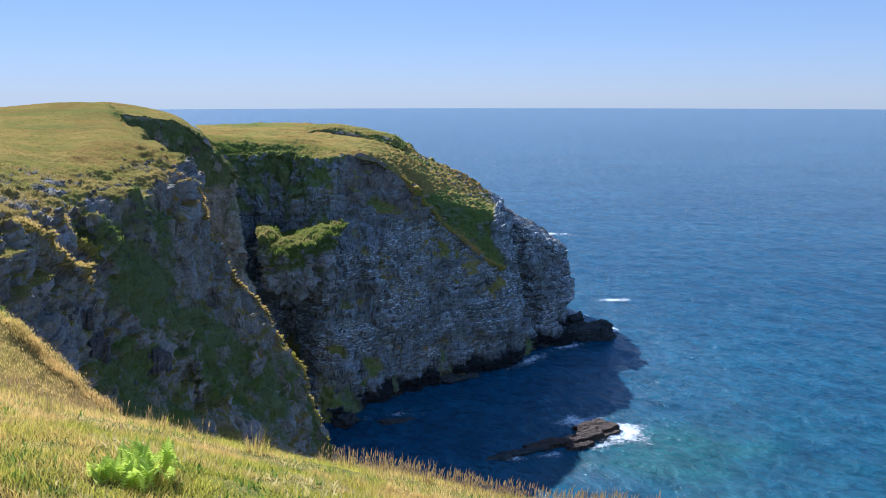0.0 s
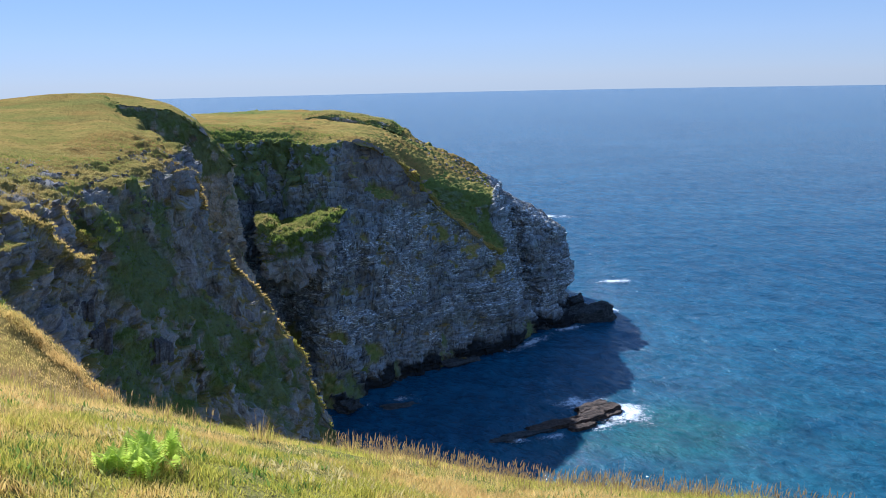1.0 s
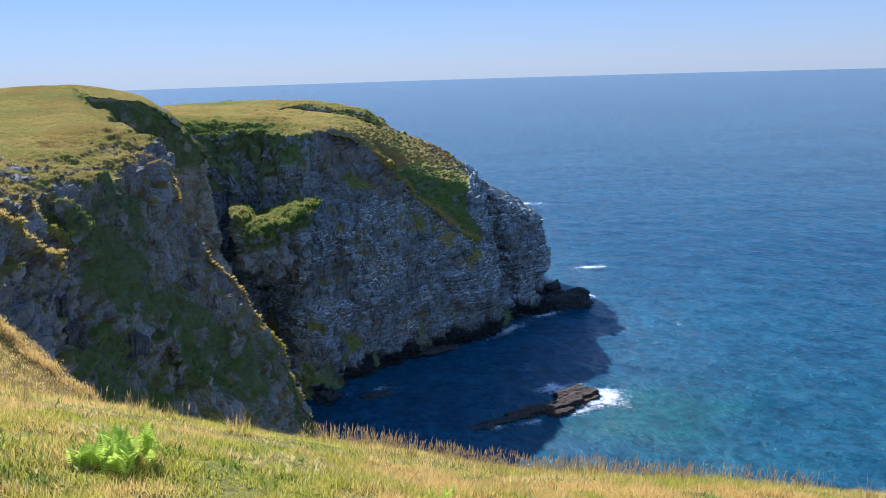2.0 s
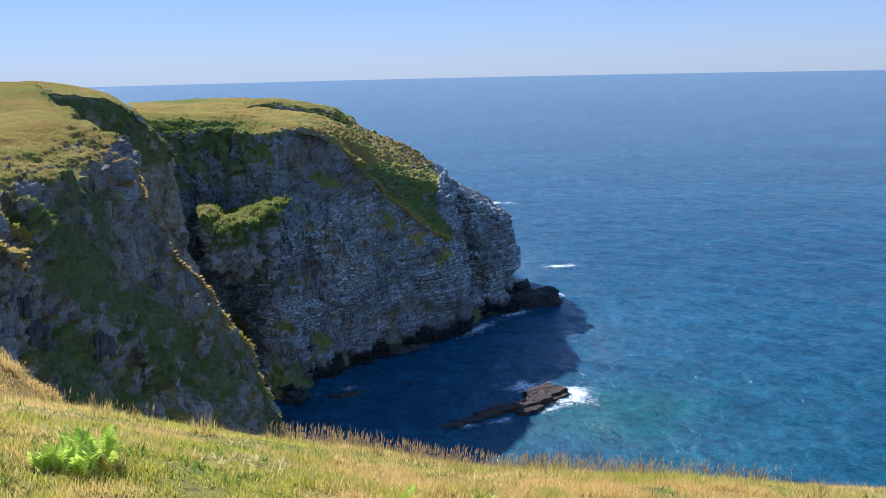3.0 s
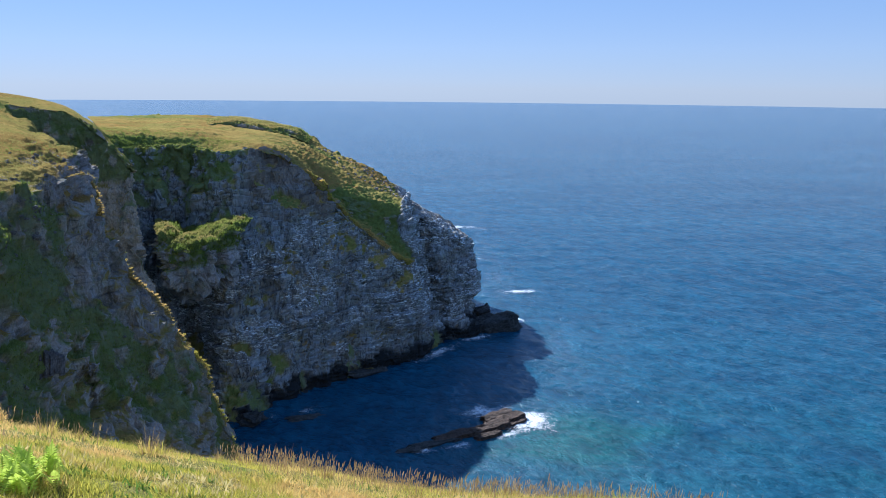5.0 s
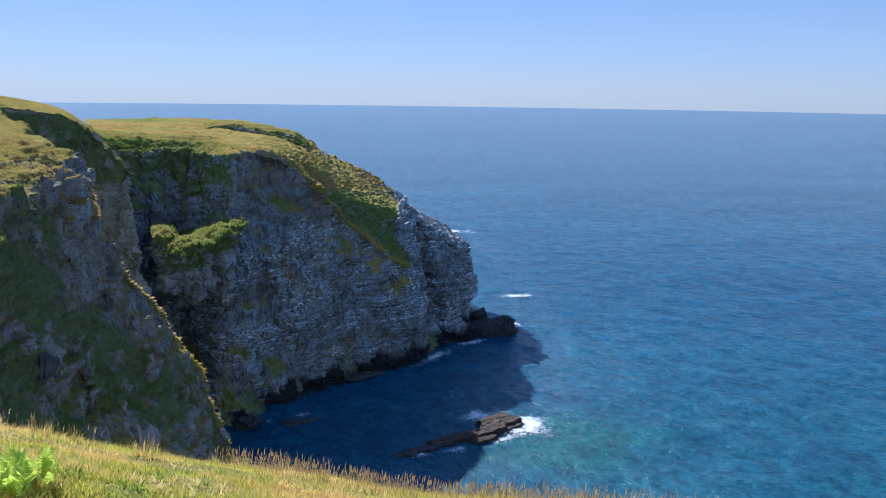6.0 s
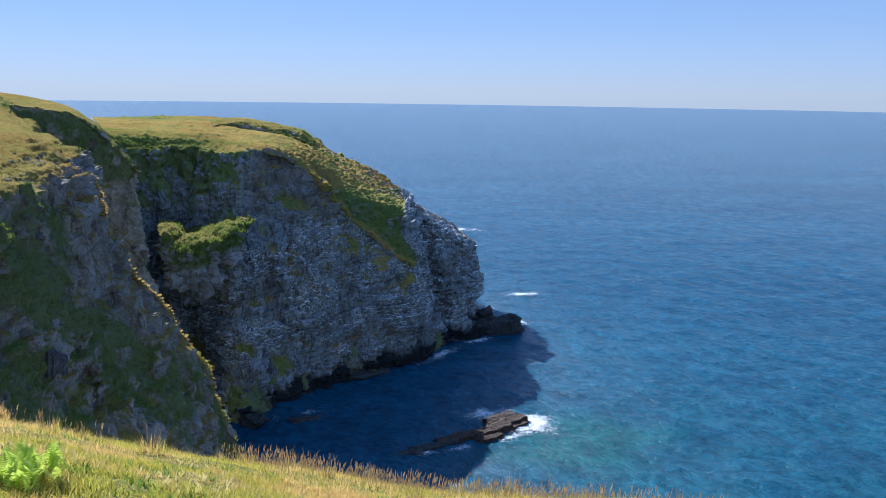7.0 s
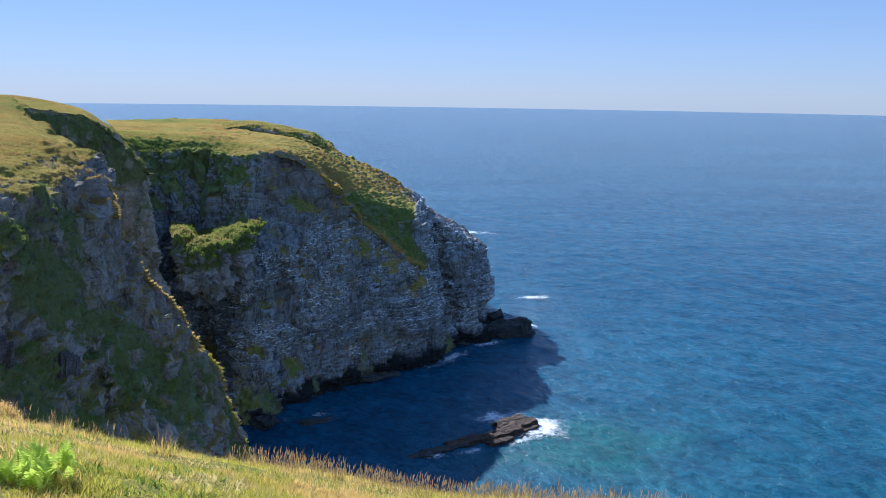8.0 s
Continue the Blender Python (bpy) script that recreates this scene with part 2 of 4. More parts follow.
def cells(a, z, w, h):
    """A random value for each block of a coursed wall, with broken joints from course to course."""
    row = np.floor(z / h).astype(np.int64)
    shift = lattice(row, row * 7 + 3, row * 0 + 11)
    col = np.floor(a / w + shift * 1.7).astype(np.int64)
    return lattice(col, row, col * 0 + 5)


def crisp(cols, row):
    """The profiles with a sharp corner at that row: close neighbours on both sides of it."""
    c = np.asarray(cols, float)
    a, o, e = c[:, row - 1], c[:, row], c[:, row + 1]
    return np.concatenate([c[:, :row], (o + (a - o) * 0.10)[:, None], o[:, None], (o + (e - o) * 0.10)[:, None], c[:, row + 1:]], 1)


def cliff_grid(cols, nu, nv, rough=1.0, cover=0.0, lean=0.0, turf_bias=0.0, scree=0.0, corner=0, top_bias=0.0, leafy=None, slant=0.0, shelf_turf=0.0, bare=None, tussock=0.0, coursed=1.0, crests=(), back=0.0, lumpy=1.0):
    """A headland from its profiles: a smooth skin, broken into ledges and joints where it is steep."""
    across = spline(cols, nu).transpose(1, 0, 2)
    p = spline(across, nv, even=0.5).transpose(1, 0, 2)
    above = step(corner + 0.6, corner + 1.4, spline(across, nv, True, 0.5))[None] if corner else 0.0
    across_at, up_at = spline(cols, nu, True)[:, None], spline(across, nv, True, 0.5)[None]
    n = normals(p)
    turfed = np.zeros(p.shape[:2])
    for u0, v0, u1, v1, rise, wide, grassy in crests:
        du, dv = u1 - u0, v1 - v0
        along = ((across_at - u0) * du + (up_at - v0) * dv) / (du * du + dv * dv)
        off = (across_at - u0 - du * along + 0.6 * wide * fbm(p, 5, 5, 5, 3)) ** 2 + (up_at - v0 - dv * along) ** 2
        k = np.exp(-off / wide**2) * step(-0.12, 0.08, along) * step(1.15, 0.9, along)
        p = p + n * (k * rise * (1 + 0.5 * fbm(p, 4, 4, 4, 3)))[..., None]
        turfed = np.maximum(turfed, k * grassy)
    n = normals(p)
    wall = step(0.9, 0.5, n[..., 2])
    ribs = 1 - 1.6 * np.abs(fbm(p, 11, 11, 60, 3))
    fins = 1 - np.abs(vnoise((p[..., 1] + 0.75 * p[..., 2]) / 9.0 + 0.5 * fbm(p, 20, 20, 20, 2), p[..., 0] / 40, 0 * ribs + 3.3)) * 2
    p = p + n * ((1.2 * fbm(p, 16, 16, 20, 3) + 1.3 * ribs + slant * fins) * rough * wall)[..., None]
    n = normals(p)
    steep = n[..., 2] + 0.20 * fbm(p, 7, 7, 5, 3) + 0.12 * fbm(p, 1.3, 1.3, 1.3, 2) + turf_bias + top_bias * above
    if back:
        steep = steep + 2.0 * step(back, back + 0.6, up_at)
    if bare:
        steep = steep - bare(p)
    if tussock:
        rim = np.exp(-(((spline(across, nv, True, 0.5) - 4.7) / 0.6) ** 2))[None]
        steep = steep - 0.42 * rim * step(-0.05, 0.3, fbm(p, 3.5, 3.5, 1.6, 4))
    stony = scree * step(0.05, 0.35, fbm(p, 6, 6, 3, 4) + 0.35 * step(0.93, 0.7, n[..., 2]))
    crest_turf = step(0.62, 0.85, turfed + 0.22 * fbm(p, 2.0, 2.0, 2.0, 3))
    g = np.maximum(step(0.50, 0.66, steep - 0.6 * stony), crest_turf)
    bush = step(0.10, 0.45, fbm(p, 8, 8, 20, 4) + 0.35 * fbm(p, 1.5, 1.5, 2.5, 3) + cover - 0.25) * step(-0.1, 0.25, n[..., 2]) * step(0.96, 0.8, n[..., 2])
    if leafy:
        bush = np.maximum(bush, np.clip(leafy(p, across_at, up_at) * step(-0.25, 0.25, fbm(p, 2.2, 2.2, 3.0, 4) + 0.4 * (leafy(p, across_at, up_at) > 1)), 0, 1) * step(0.95, 0.82, n[..., 2]))
    if bare:
        bush = bush * (bare(p) < 0.3)
    if back:
        bush = bush * step(back + 0.6, back, up_at)
    g = np.maximum(g, bush * 0.85)
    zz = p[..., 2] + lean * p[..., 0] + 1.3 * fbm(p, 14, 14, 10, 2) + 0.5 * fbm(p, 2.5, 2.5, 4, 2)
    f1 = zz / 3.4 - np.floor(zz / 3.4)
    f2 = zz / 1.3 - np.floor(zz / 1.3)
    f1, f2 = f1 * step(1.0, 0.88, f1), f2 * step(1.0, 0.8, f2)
    bedded = step(-0.3, 0.4, fbm(p, 16, 16, 8, 3))
    small = step(-0.2, 0.5, fbm(p, 6, 6, 4, 2))
    q = p + 0.8 * np.stack([fbm(p, 3, 3, 5, 2), fbm(p + 40, 3, 3, 5, 2), 0 * g], -1)
    joint = 1 - np.abs(fbm(q, 3.8, 3.8, 26, 3))
    fine = 1 - np.abs(fbm(q, 1.3, 1.3, 5, 3))
    along = q[..., 0] * 0.7 + q[..., 1] * 0.75 + 1.5 * fbm(p, 7, 7, 7, 2)
    big, little = cells(along, zz, 4.2, 3.4), cells(along + 0.4 * fine, zz + 0.3 * joint, 1.5, 1.3)
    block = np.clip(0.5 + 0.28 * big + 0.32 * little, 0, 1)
    rock = 0.7 * big + 0.42 * little + coursed * (1.2 * f1 * (0.3 + 0.7 * bedded) + 0.55 * f2 * (small if coursed < 1.5 else 0.5 + 0.5 * small)) + 1.6 * (joint - 0.75) + (0.7 * (fine - 0.7) + 0.3 * fbm(p, 0.8, 0.8, 0.6, 3)) / coursed
    turf = 0.35 * fbm(p, 3.5, 3.5, 3.5, 3) + (0.14 + 0.3 * step(0.985, 0.9, n[..., 2])) * fbm(p, 1.1, 1.1, 0.9, 2) + 0.1
    if tussock:
        brow = np.exp(-(((spline(across, nv, True, 0.5) - 4.75) / 0.55) ** 2))[None]
        turf = turf + tussock * brow * (0.55 * fbm(p, 2.6, 2.6, 1.5, 4) + 0.25 * np.abs(fbm(p, 1.0, 1.0, 1.0, 2)))
    turf = turf * lumpy * (1 - 0.8 * step(back, back + 0.6, up_at) if back else 1.0)
    bushy = 0.5 * fbm(p, 1.6, 1.6, 1.6, 3)
    if corner:
        rock = rock * (1 - 0.75 * np.exp(-(((up_at - corner - 1) / 0.8) ** 2)))
    d = rough * rock * (1 - g) * (0.35 + 0.65 * wall) + turf * g + bushy * bush
    p = p + n * d[..., None]
    shelf = step(0.45, 0.75, normals(p)[..., 2] + 0.25 * fbm(p, 2.5, 2.5, 2.5, 3)) * step(-0.35, 0.1, fbm(p + 70, 8, 8, 8, 3) + shelf_turf)
    g = np.maximum(g, shelf * step(4, 9, p[..., 2]) * (1.0 if not bare else (bare(p) < 0.3)))
    ledge = np.maximum(step(0.5, 0.8, f1) * bedded, step(0.5, 0.8, f2) * small) * (1 - g)
    return p, g, bush, ledge, block, f2, spline(across, nv, True, 0.5), crest_turf


def part(name, me, parent, label=""):
    ob = new(name, me)
    ob.parent = parent
    if label:
        ob["label"] = label
    return ob


# ---- sea ----
def reef_shade(x, y):
    """Sandy shallows spread seawards from the reef."""
    p = np.stack([x, y, 0 * x], -1)
    d1 = 1.0 * np.exp(-(((x - 50) / 22) ** 2 + ((y - 170) / 13) ** 2))
    d2 = 0.26 * np.exp(-(((x - 95) / 80) ** 2 + ((y - 150) / 75) ** 2))
    return np.clip((d1 + d2) * (1 + 0.5 * fbm(p, 18, 9, 9, 4)), 0, 1)


def build_sea():
    r = 80 / np.tan(np.radians(np.concatenate([np.linspace(76, 34, 16), np.linspace(33.6, 0.926, 400)])))
    front = np.radians(np.linspace(-42, 42, 421))
    a = np.concatenate([front, np.radians(np.linspace(42, 318, 70)[1:])])
    rr, aa = np.meshgrid(r, a, indexing="ij")
    x, y = rr * np.sin(aa), rr * np.cos(aa)
    p = np.stack([x, y, 0 * x], -1)
    amp = step(1100, 150, rr)
    turned = np.stack([x * 0.49 - y * 0.87, x * 0.87 + y * 0.49, 0 * x], -1)
    p[..., 2] = amp * (0.24 * fbm(turned, 9, 5, 9, 3) + 0.14 * fbm(turned, 2.5, 1.6, 9, 2))
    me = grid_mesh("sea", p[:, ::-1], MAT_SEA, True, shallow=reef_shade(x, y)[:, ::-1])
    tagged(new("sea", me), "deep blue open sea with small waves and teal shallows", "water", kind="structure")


build_sea()

# ---- headlands: profiles from the water up to the turf and over the back ----
A1 = []
A1.append([(-20.0, 20.0, -3.0), (-27.9, 35.3, 64.5), (-31.6, 41.3, 67.1), (-32.9, 44.0, 68.9), (-34.5, 46.7, 71.4), (-41.3, 56.5, 72.9), (-57.9, 81.5, 73.5), (-96.6, 139.9, 74.7), (-147.4, 214.2, 75.5), (-154.5, 219.7, 74.1), (-161.7, 225.1, 68.3), (-260.0, 300.0, 40.0)])
A1.append([(-8.0, 40.0, -3.0), (-31.4, 51.1, 58.4), (-34.9, 56.0, 62.5), (-37.8, 60.1, 65.8), (-40.8, 64.1, 69.2), (-48.6, 78.1, 71.2), (-63.5, 101.8, 72.5), (-94.1, 153.5, 74.1), (-129.2, 214.0, 75.9), (-133.4, 222.0, 74.5), (-137.6, 230.0, 68.7), (-190.0, 330.0, 40.0)])
A1.append([(-4.0, 58.0, -3.0), (-32.5, 62.0, 53.6), (-36.7, 67.7, 58.9), (-39.8, 71.7, 64.1), (-42.7, 75.8, 68.2), (-48.7, 87.3, 69.9), (-63.0, 113.7, 71.7), (-86.7, 157.7, 73.9), (-115.2, 210.5, 76.9), (-118.4, 218.9, 75.4), (-121.6, 227.4, 69.7), (-160.0, 330.0, 40.0)])
A1.append([(-2.0, 78.0, -3.0), (-32.8, 73.0, 48.0), (-37.5, 78.5, 54.3), (-40.6, 82.6, 60.5), (-43.2, 86.8, 66.8), (-48.4, 96.5, 68.8), (-62.1, 123.2, 71.0), (-82.8, 165.4, 74.0), (-102.4, 211.5, 78.0), (-105.1, 220.1, 76.5), (-107.8, 228.7, 70.8), (-140.0, 330.0, 40.0)])
A1.append([(-2.0, 95.0, -3.0), (-31.5, 84.3, 42.4), (-37.8, 90.4, 50.4), (-40.9, 94.5, 57.6), (-43.7, 98.8, 66.6), (-48.4, 106.5, 68.8), (-59.1, 129.1, 71.1), (-78.3, 170.9, 74.2), (-93.8, 212.2, 78.1), (-95.9, 220.9, 76.7), (-98.1, 229.7, 70.9), (-120.0, 320.0, 40.0)])
A1.append([(-2.0, 110.0, -3.0), (-29.9, 97.5, 35.7), (-35.2, 102.1, 44.9), (-39.3, 105.9, 54.9), (-42.3, 110.1, 66.4), (-46.8, 117.0, 68.9), (-57.1, 136.5, 71.9), (-74.6, 174.8, 74.6), (-87.3, 210.6, 77.5), (-88.9, 219.5, 76.1), (-90.5, 228.3, 70.3), (-105.0, 310.0, 40.0)])
A1.append([(-4.0, 122.0, -3.0), (-26.2, 109.9, 29.1), (-31.7, 113.7, 40.1), (-37.5, 116.1, 54.2), (-40.7, 118.2, 67.1), (-45.8, 125.9, 69.2), (-56.2, 145.5, 71.8), (-69.5, 172.5, 73.7), (-79.6, 196.5, 75.1), (-81.7, 205.2, 73.7), (-83.9, 214.0, 67.9), (-100.0, 280.0, 40.0)])
A1.append([(-9.0, 132.0, -3.0), (-22.3, 123.0, 26.0), (-27.9, 123.9, 39.3), (-35.1, 124.1, 51.5), (-39.4, 123.9, 59.3), (-42.7, 129.1, 67.3), (-54.3, 150.5, 70.3), (-66.2, 171.7, 72.1), (-74.1, 185.8, 73.7), (-76.5, 194.4, 72.3), (-79.0, 203.1, 66.5), (-95.0, 260.0, 40.0)])
A1.append([(-13.0, 139.0, -3.0), (-20.2, 128.4, 19.5), (-27.0, 128.2, 34.4), (-31.8, 128.1, 45.3), (-40.8, 127.6, 57.3), (-44.0, 135.0, 64.8), (-53.4, 152.9, 67.7), (-64.1, 170.3, 69.9), (-69.7, 178.9, 71.2), (-72.9, 187.3, 69.8), (-76.1, 195.7, 64.0), (-93.0, 240.0, 35.0)])
A1.append([(-20.0, 150.0, -3.0), (-24.6, 143.9, 12.2), (-32.3, 142.4, 29.4), (-37.7, 141.1, 41.8), (-45.3, 138.8, 54.3), (-47.1, 142.4, 62.4), (-55.3, 156.5, 65.7), (-63.5, 168.4, 68.2), (-67.8, 175.3, 69.6), (-71.1, 183.5, 68.1), (-74.5, 191.7, 62.5), (-90.0, 230.0, 30.0)])
A2 = []
A2.append([(-75.0, 150.0, 0.0), (-74.8, 169.2, 36.1), (-79.0, 172.8, 48.1), (-87.3, 185.5, 63.1), (-93.1, 193.8, 71.6), (-102.7, 211.4, 74.5), (-126.7, 260.9, 73.2), (-131.5, 268.5, 71.8), (-136.2, 276.1, 66.0), (-170.0, 330.0, 30.0)])
A2.append([(-60.0, 150.0, 0.0), (-70.2, 176.6, 35.6), (-74.7, 182.3, 47.6), (-79.5, 192.2, 63.8), (-84.4, 202.1, 75.1), (-98.4, 229.8, 78.0), (-115.0, 266.2, 76.5), (-119.3, 274.1, 75.1), (-123.7, 282.0, 69.3), (-150.0, 330.0, 30.0)])
A2.append([(-50.0, 156.0, 0.0), (-63.4, 179.1, 34.9), (-67.0, 186.3, 46.9), (-71.0, 194.4, 63.6), (-75.6, 202.3, 74.7), (-87.7, 228.8, 77.2), (-103.2, 265.7, 75.4), (-107.7, 273.4, 74.0), (-112.3, 281.2, 68.2), (-135.0, 320.0, 30.0)])
A2.append([(-45.0, 160.0, 0.0), (-56.6, 178.2, 33.8), (-58.3, 184.0, 46.0), (-61.0, 190.5, 62.6), (-64.9, 198.7, 73.1), (-72.3, 216.2, 74.9), (-87.4, 255.5, 73.5), (-92.5, 262.9, 72.0), (-97.6, 270.3, 66.3), (-125.0, 310.0, 30.0)])
A2.append([(-42.0, 166.0, 0.0), (-49.9, 177.1, 32.7), (-52.0, 181.7, 45.0), (-54.6, 186.2, 58.4), (-57.0, 192.7, 68.9), (-60.2, 201.2, 70.2), (-73.2, 239.0, 68.6), (-77.9, 246.7, 67.1), (-82.5, 254.4, 61.4), (-110.0, 300.0, 30.0)])
A2.append([(-37.0, 170.0, 0.0), (-42.3, 173.9, 26.9), (-45.3, 178.3, 41.7), (-47.4, 181.9, 52.3), (-48.6, 185.7, 62.0), (-50.7, 191.4, 63.1), (-60.6, 221.9, 61.6), (-65.2, 229.6, 60.2), (-69.8, 237.4, 54.4), (-95.0, 280.0, 30.0)])
A2.append([(-46.0, 180.0, 0.0), (-46.6, 186.3, 23.2), (-49.5, 191.7, 38.9), (-51.6, 195.3, 50.3), (-53.4, 200.0, 60.0), (-55.7, 206.6, 61.1), (-64.2, 231.3, 60.8), (-68.0, 237.1, 59.7), (-71.9, 242.9, 55.2), (-90.0, 270.0, 30.0)])
A2.append([(-60.0, 195.0, 0.0), (-52.5, 198.2, 19.6), (-55.3, 202.6, 36.5), (-56.8, 204.2, 48.9), (-58.3, 207.0, 58.2), (-60.0, 211.7, 60.7), (-68.6, 235.2, 60.5), (-73.3, 240.4, 59.4), (-78.0, 245.6, 54.9), (-100.0, 270.0, 30.0)])
B = []
B.append([(-70.0, 190.0, 5.0), (-59.8, 206.5, 21.7), (-60.5, 209.4, 38.2), (-61.5, 211.2, 56.2), (-62.0, 212.7, 64.3), (-65.9, 223.5, 68.1), (-83.6, 277.7, 67.9), (-101.5, 329.7, 67.7), (-102.3, 338.7, 66.2), (-103.1, 347.7, 60.5), (-115.0, 480.0, 30.0)])
B.append([(-52.0, 199.0, 3.0), (-48.7, 210.4, 17.4), (-50.9, 217.1, 36.6), (-52.8, 221.8, 52.6), (-54.7, 225.0, 63.5), (-57.5, 236.1, 67.1), (-69.1, 281.7, 66.9), (-84.3, 339.7, 68.0), (-83.5, 348.7, 66.5), (-82.7, 357.6, 60.8), (-70.0, 500.0, 30.0)])
B.append([(-42.0, 198.0, -3.0), (-39.6, 210.3, 11.0), (-42.3, 220.0, 29.5), (-43.9, 227.8, 47.8), (-44.3, 230.3, 63.7), (-46.0, 242.7, 66.5), (-52.5, 283.2, 66.8), (-64.6, 349.1, 68.1), (-63.4, 358.0, 66.7), (-62.3, 366.9, 60.9), (-45.0, 500.0, 30.0)])
B.append([(-31.0, 183.0, -3.0), (-30.6, 196.6, 12.4), (-32.7, 209.5, 31.9), (-35.1, 221.2, 51.9), (-36.1, 227.7, 62.0), (-35.9, 243.4, 64.7), (-38.5, 282.4, 65.7), (-44.8, 347.1, 66.2), (-43.2, 356.0, 64.8), (-41.5, 364.8, 59.0), (-20.0, 480.0, 30.0)])
B.append([(-22.0, 194.0, -3.0), (-21.8, 203.8, 14.6), (-22.8, 213.8, 34.1), (-24.0, 225.7, 51.3), (-24.5, 232.7, 62.5), (-23.6, 240.8, 63.4), (-22.4, 279.1, 63.5), (-21.5, 324.3, 63.0), (-20.3, 333.2, 61.6), (-19.1, 342.1, 55.8), (-5.0, 450.0, 30.0)])
B.append([(-13.0, 207.0, -3.0), (-12.4, 211.6, 15.4), (-13.8, 220.6, 32.6), (-14.9, 228.5, 47.6), (-16.0, 234.5, 57.9), (-14.6, 239.0, 59.1), (-10.6, 265.8, 58.5), (-8.9, 299.9, 57.4), (-7.5, 308.8, 55.9), (-6.1, 317.6, 50.2), (10.0, 420.0, 20.0)])
B.append([(-3.0, 213.0, -3.0), (-2.4, 219.0, 13.1), (-3.2, 226.0, 26.4), (-4.1, 231.0, 37.2), (-4.6, 236.0, 45.2), (-2.8, 240.5, 46.3), (1.4, 249.0, 48.5), (6.3, 289.9, 51.5), (7.9, 298.8, 50.1), (9.4, 307.7, 44.3), (22.0, 380.0, 8.0)])
B.append([(9.0, 220.0, -3.0), (9.2, 225.8, 11.0), (8.5, 229.8, 20.3), (8.1, 233.9, 28.0), (7.5, 238.9, 33.8), (9.4, 243.0, 34.6), (11.9, 253.5, 44.4), (15.7, 283.6, 44.7), (17.2, 292.4, 43.2), (18.7, 301.3, 37.5), (27.0, 350.0, 0.0)])
B.append([(20.0, 228.0, -3.0), (20.7, 233.1, 8.8), (19.9, 235.2, 16.2), (19.3, 237.2, 21.9), (18.4, 240.3, 26.5), (19.2, 244.0, 27.5), (17.3, 258.5, 42.6), (19.6, 275.3, 41.7), (21.5, 284.1, 40.3), (23.3, 292.9, 34.5), (32.0, 335.0, -4.0)])
B.append([(27.0, 238.0, -3.0), (26.3, 245.1, 7.0), (24.1, 252.9, 14.3), (21.9, 261.6, 25.7), (21.2, 271.2, 37.2), (21.7, 273.2, 38.3), (22.7, 276.1, 38.7), (24.0, 280.0, 38.7), (25.8, 287.5, 37.5), (27.8, 295.0, 32.4), (36.0, 325.0, -4.0)])
B.append([(34.0, 247.0, -3.0), (32.6, 249.2, 5.8), (32.4, 254.7, 13.7), (31.4, 261.3, 23.8), (29.8, 270.4, 34.0), (30.6, 273.4, 34.2), (31.4, 277.3, 34.3), (32.4, 282.2, 33.8), (33.7, 289.1, 32.7), (35.1, 296.0, 28.0), (40.0, 315.0, -4.0)])
B.append([(42.0, 253.0, -3.0), (38.5, 255.5, 7.8), (41.2, 260.4, 15.2), (41.9, 265.6, 20.9), (42.2, 271.9, 26.1), (42.3, 273.9, 26.6), (42.3, 276.9, 26.6), (42.1, 282.0, 26.4), (42.5, 287.6, 25.5), (43.0, 293.1, 21.8), (43.0, 305.0, -4.0)])
B.append([(46.0, 266.0, -3.0), (40.6, 266.1, 4.8), (42.6, 270.5, 12.7), (43.1, 275.2, 18.7), (43.0, 279.9, 23.9), (42.9, 280.9, 24.7), (42.6, 282.9, 25.2), (42.1, 286.1, 25.4), (42.6, 288.7, 25.0), (43.2, 291.4, 23.2), (44.0, 292.0, -4.0)])
N = []
N.append([(-14.8, 21.4, 69.6), (-20.3, 29.7, 68.6), (-24.6, 36.5, 68.6), (-27.5, 41.7, 69.7), (-27.2, 42.9, 69.1), (-26.6, 44.1, 66.7), (-25.5, 45.7, 59.7), (-22.5, 48.7, 43.7), (-19.5, 51.7, 21.7)])
N.append([(-13.6, 22.2, 69.2), (-17.6, 29.1, 68.5), (-20.8, 35.3, 67.9), (-23.0, 39.8, 68.5), (-22.7, 41.0, 67.9), (-22.1, 42.2, 65.5), (-21.0, 43.8, 58.5), (-18.0, 46.8, 42.5), (-15.0, 49.8, 20.5)])
N.append([(-13.1, 23.6, 68.5), (-16.4, 29.8, 67.9), (-19.2, 35.1, 67.0), (-21.2, 39.7, 66.9), (-20.9, 40.9, 66.3), (-20.3, 42.1, 63.9), (-19.2, 43.7, 56.9), (-16.2, 46.7, 40.9), (-13.2, 49.7, 18.9)])
N.append([(-12.7, 25.0, 67.8), (-16.0, 31.1, 67.0), (-18.2, 35.6, 65.9), (-19.5, 39.4, 65.4), (-19.2, 40.6, 64.8), (-18.6, 41.8, 62.4), (-17.5, 43.4, 55.4), (-14.5, 46.4, 39.4), (-11.5, 49.4, 17.4)])
N.append([(-11.4, 25.6, 67.1), (-14.8, 31.7, 65.8), (-16.7, 36.3, 64.4), (-17.6, 39.2, 63.8), (-17.3, 40.4, 63.2), (-16.7, 41.6, 60.8), (-15.6, 43.2, 53.8), (-12.6, 46.2, 37.8), (-9.6, 49.2, 15.8)])
N.append([(-10.3, 26.0, 66.5), (-13.2, 32.4, 64.0), (-15.1, 37.1, 62.4), (-15.9, 39.9, 61.4), (-15.6, 41.1, 60.8), (-15.0, 42.3, 58.4), (-13.9, 43.9, 51.4), (-10.9, 46.9, 35.4), (-7.9, 49.9, 13.4)])
L = []
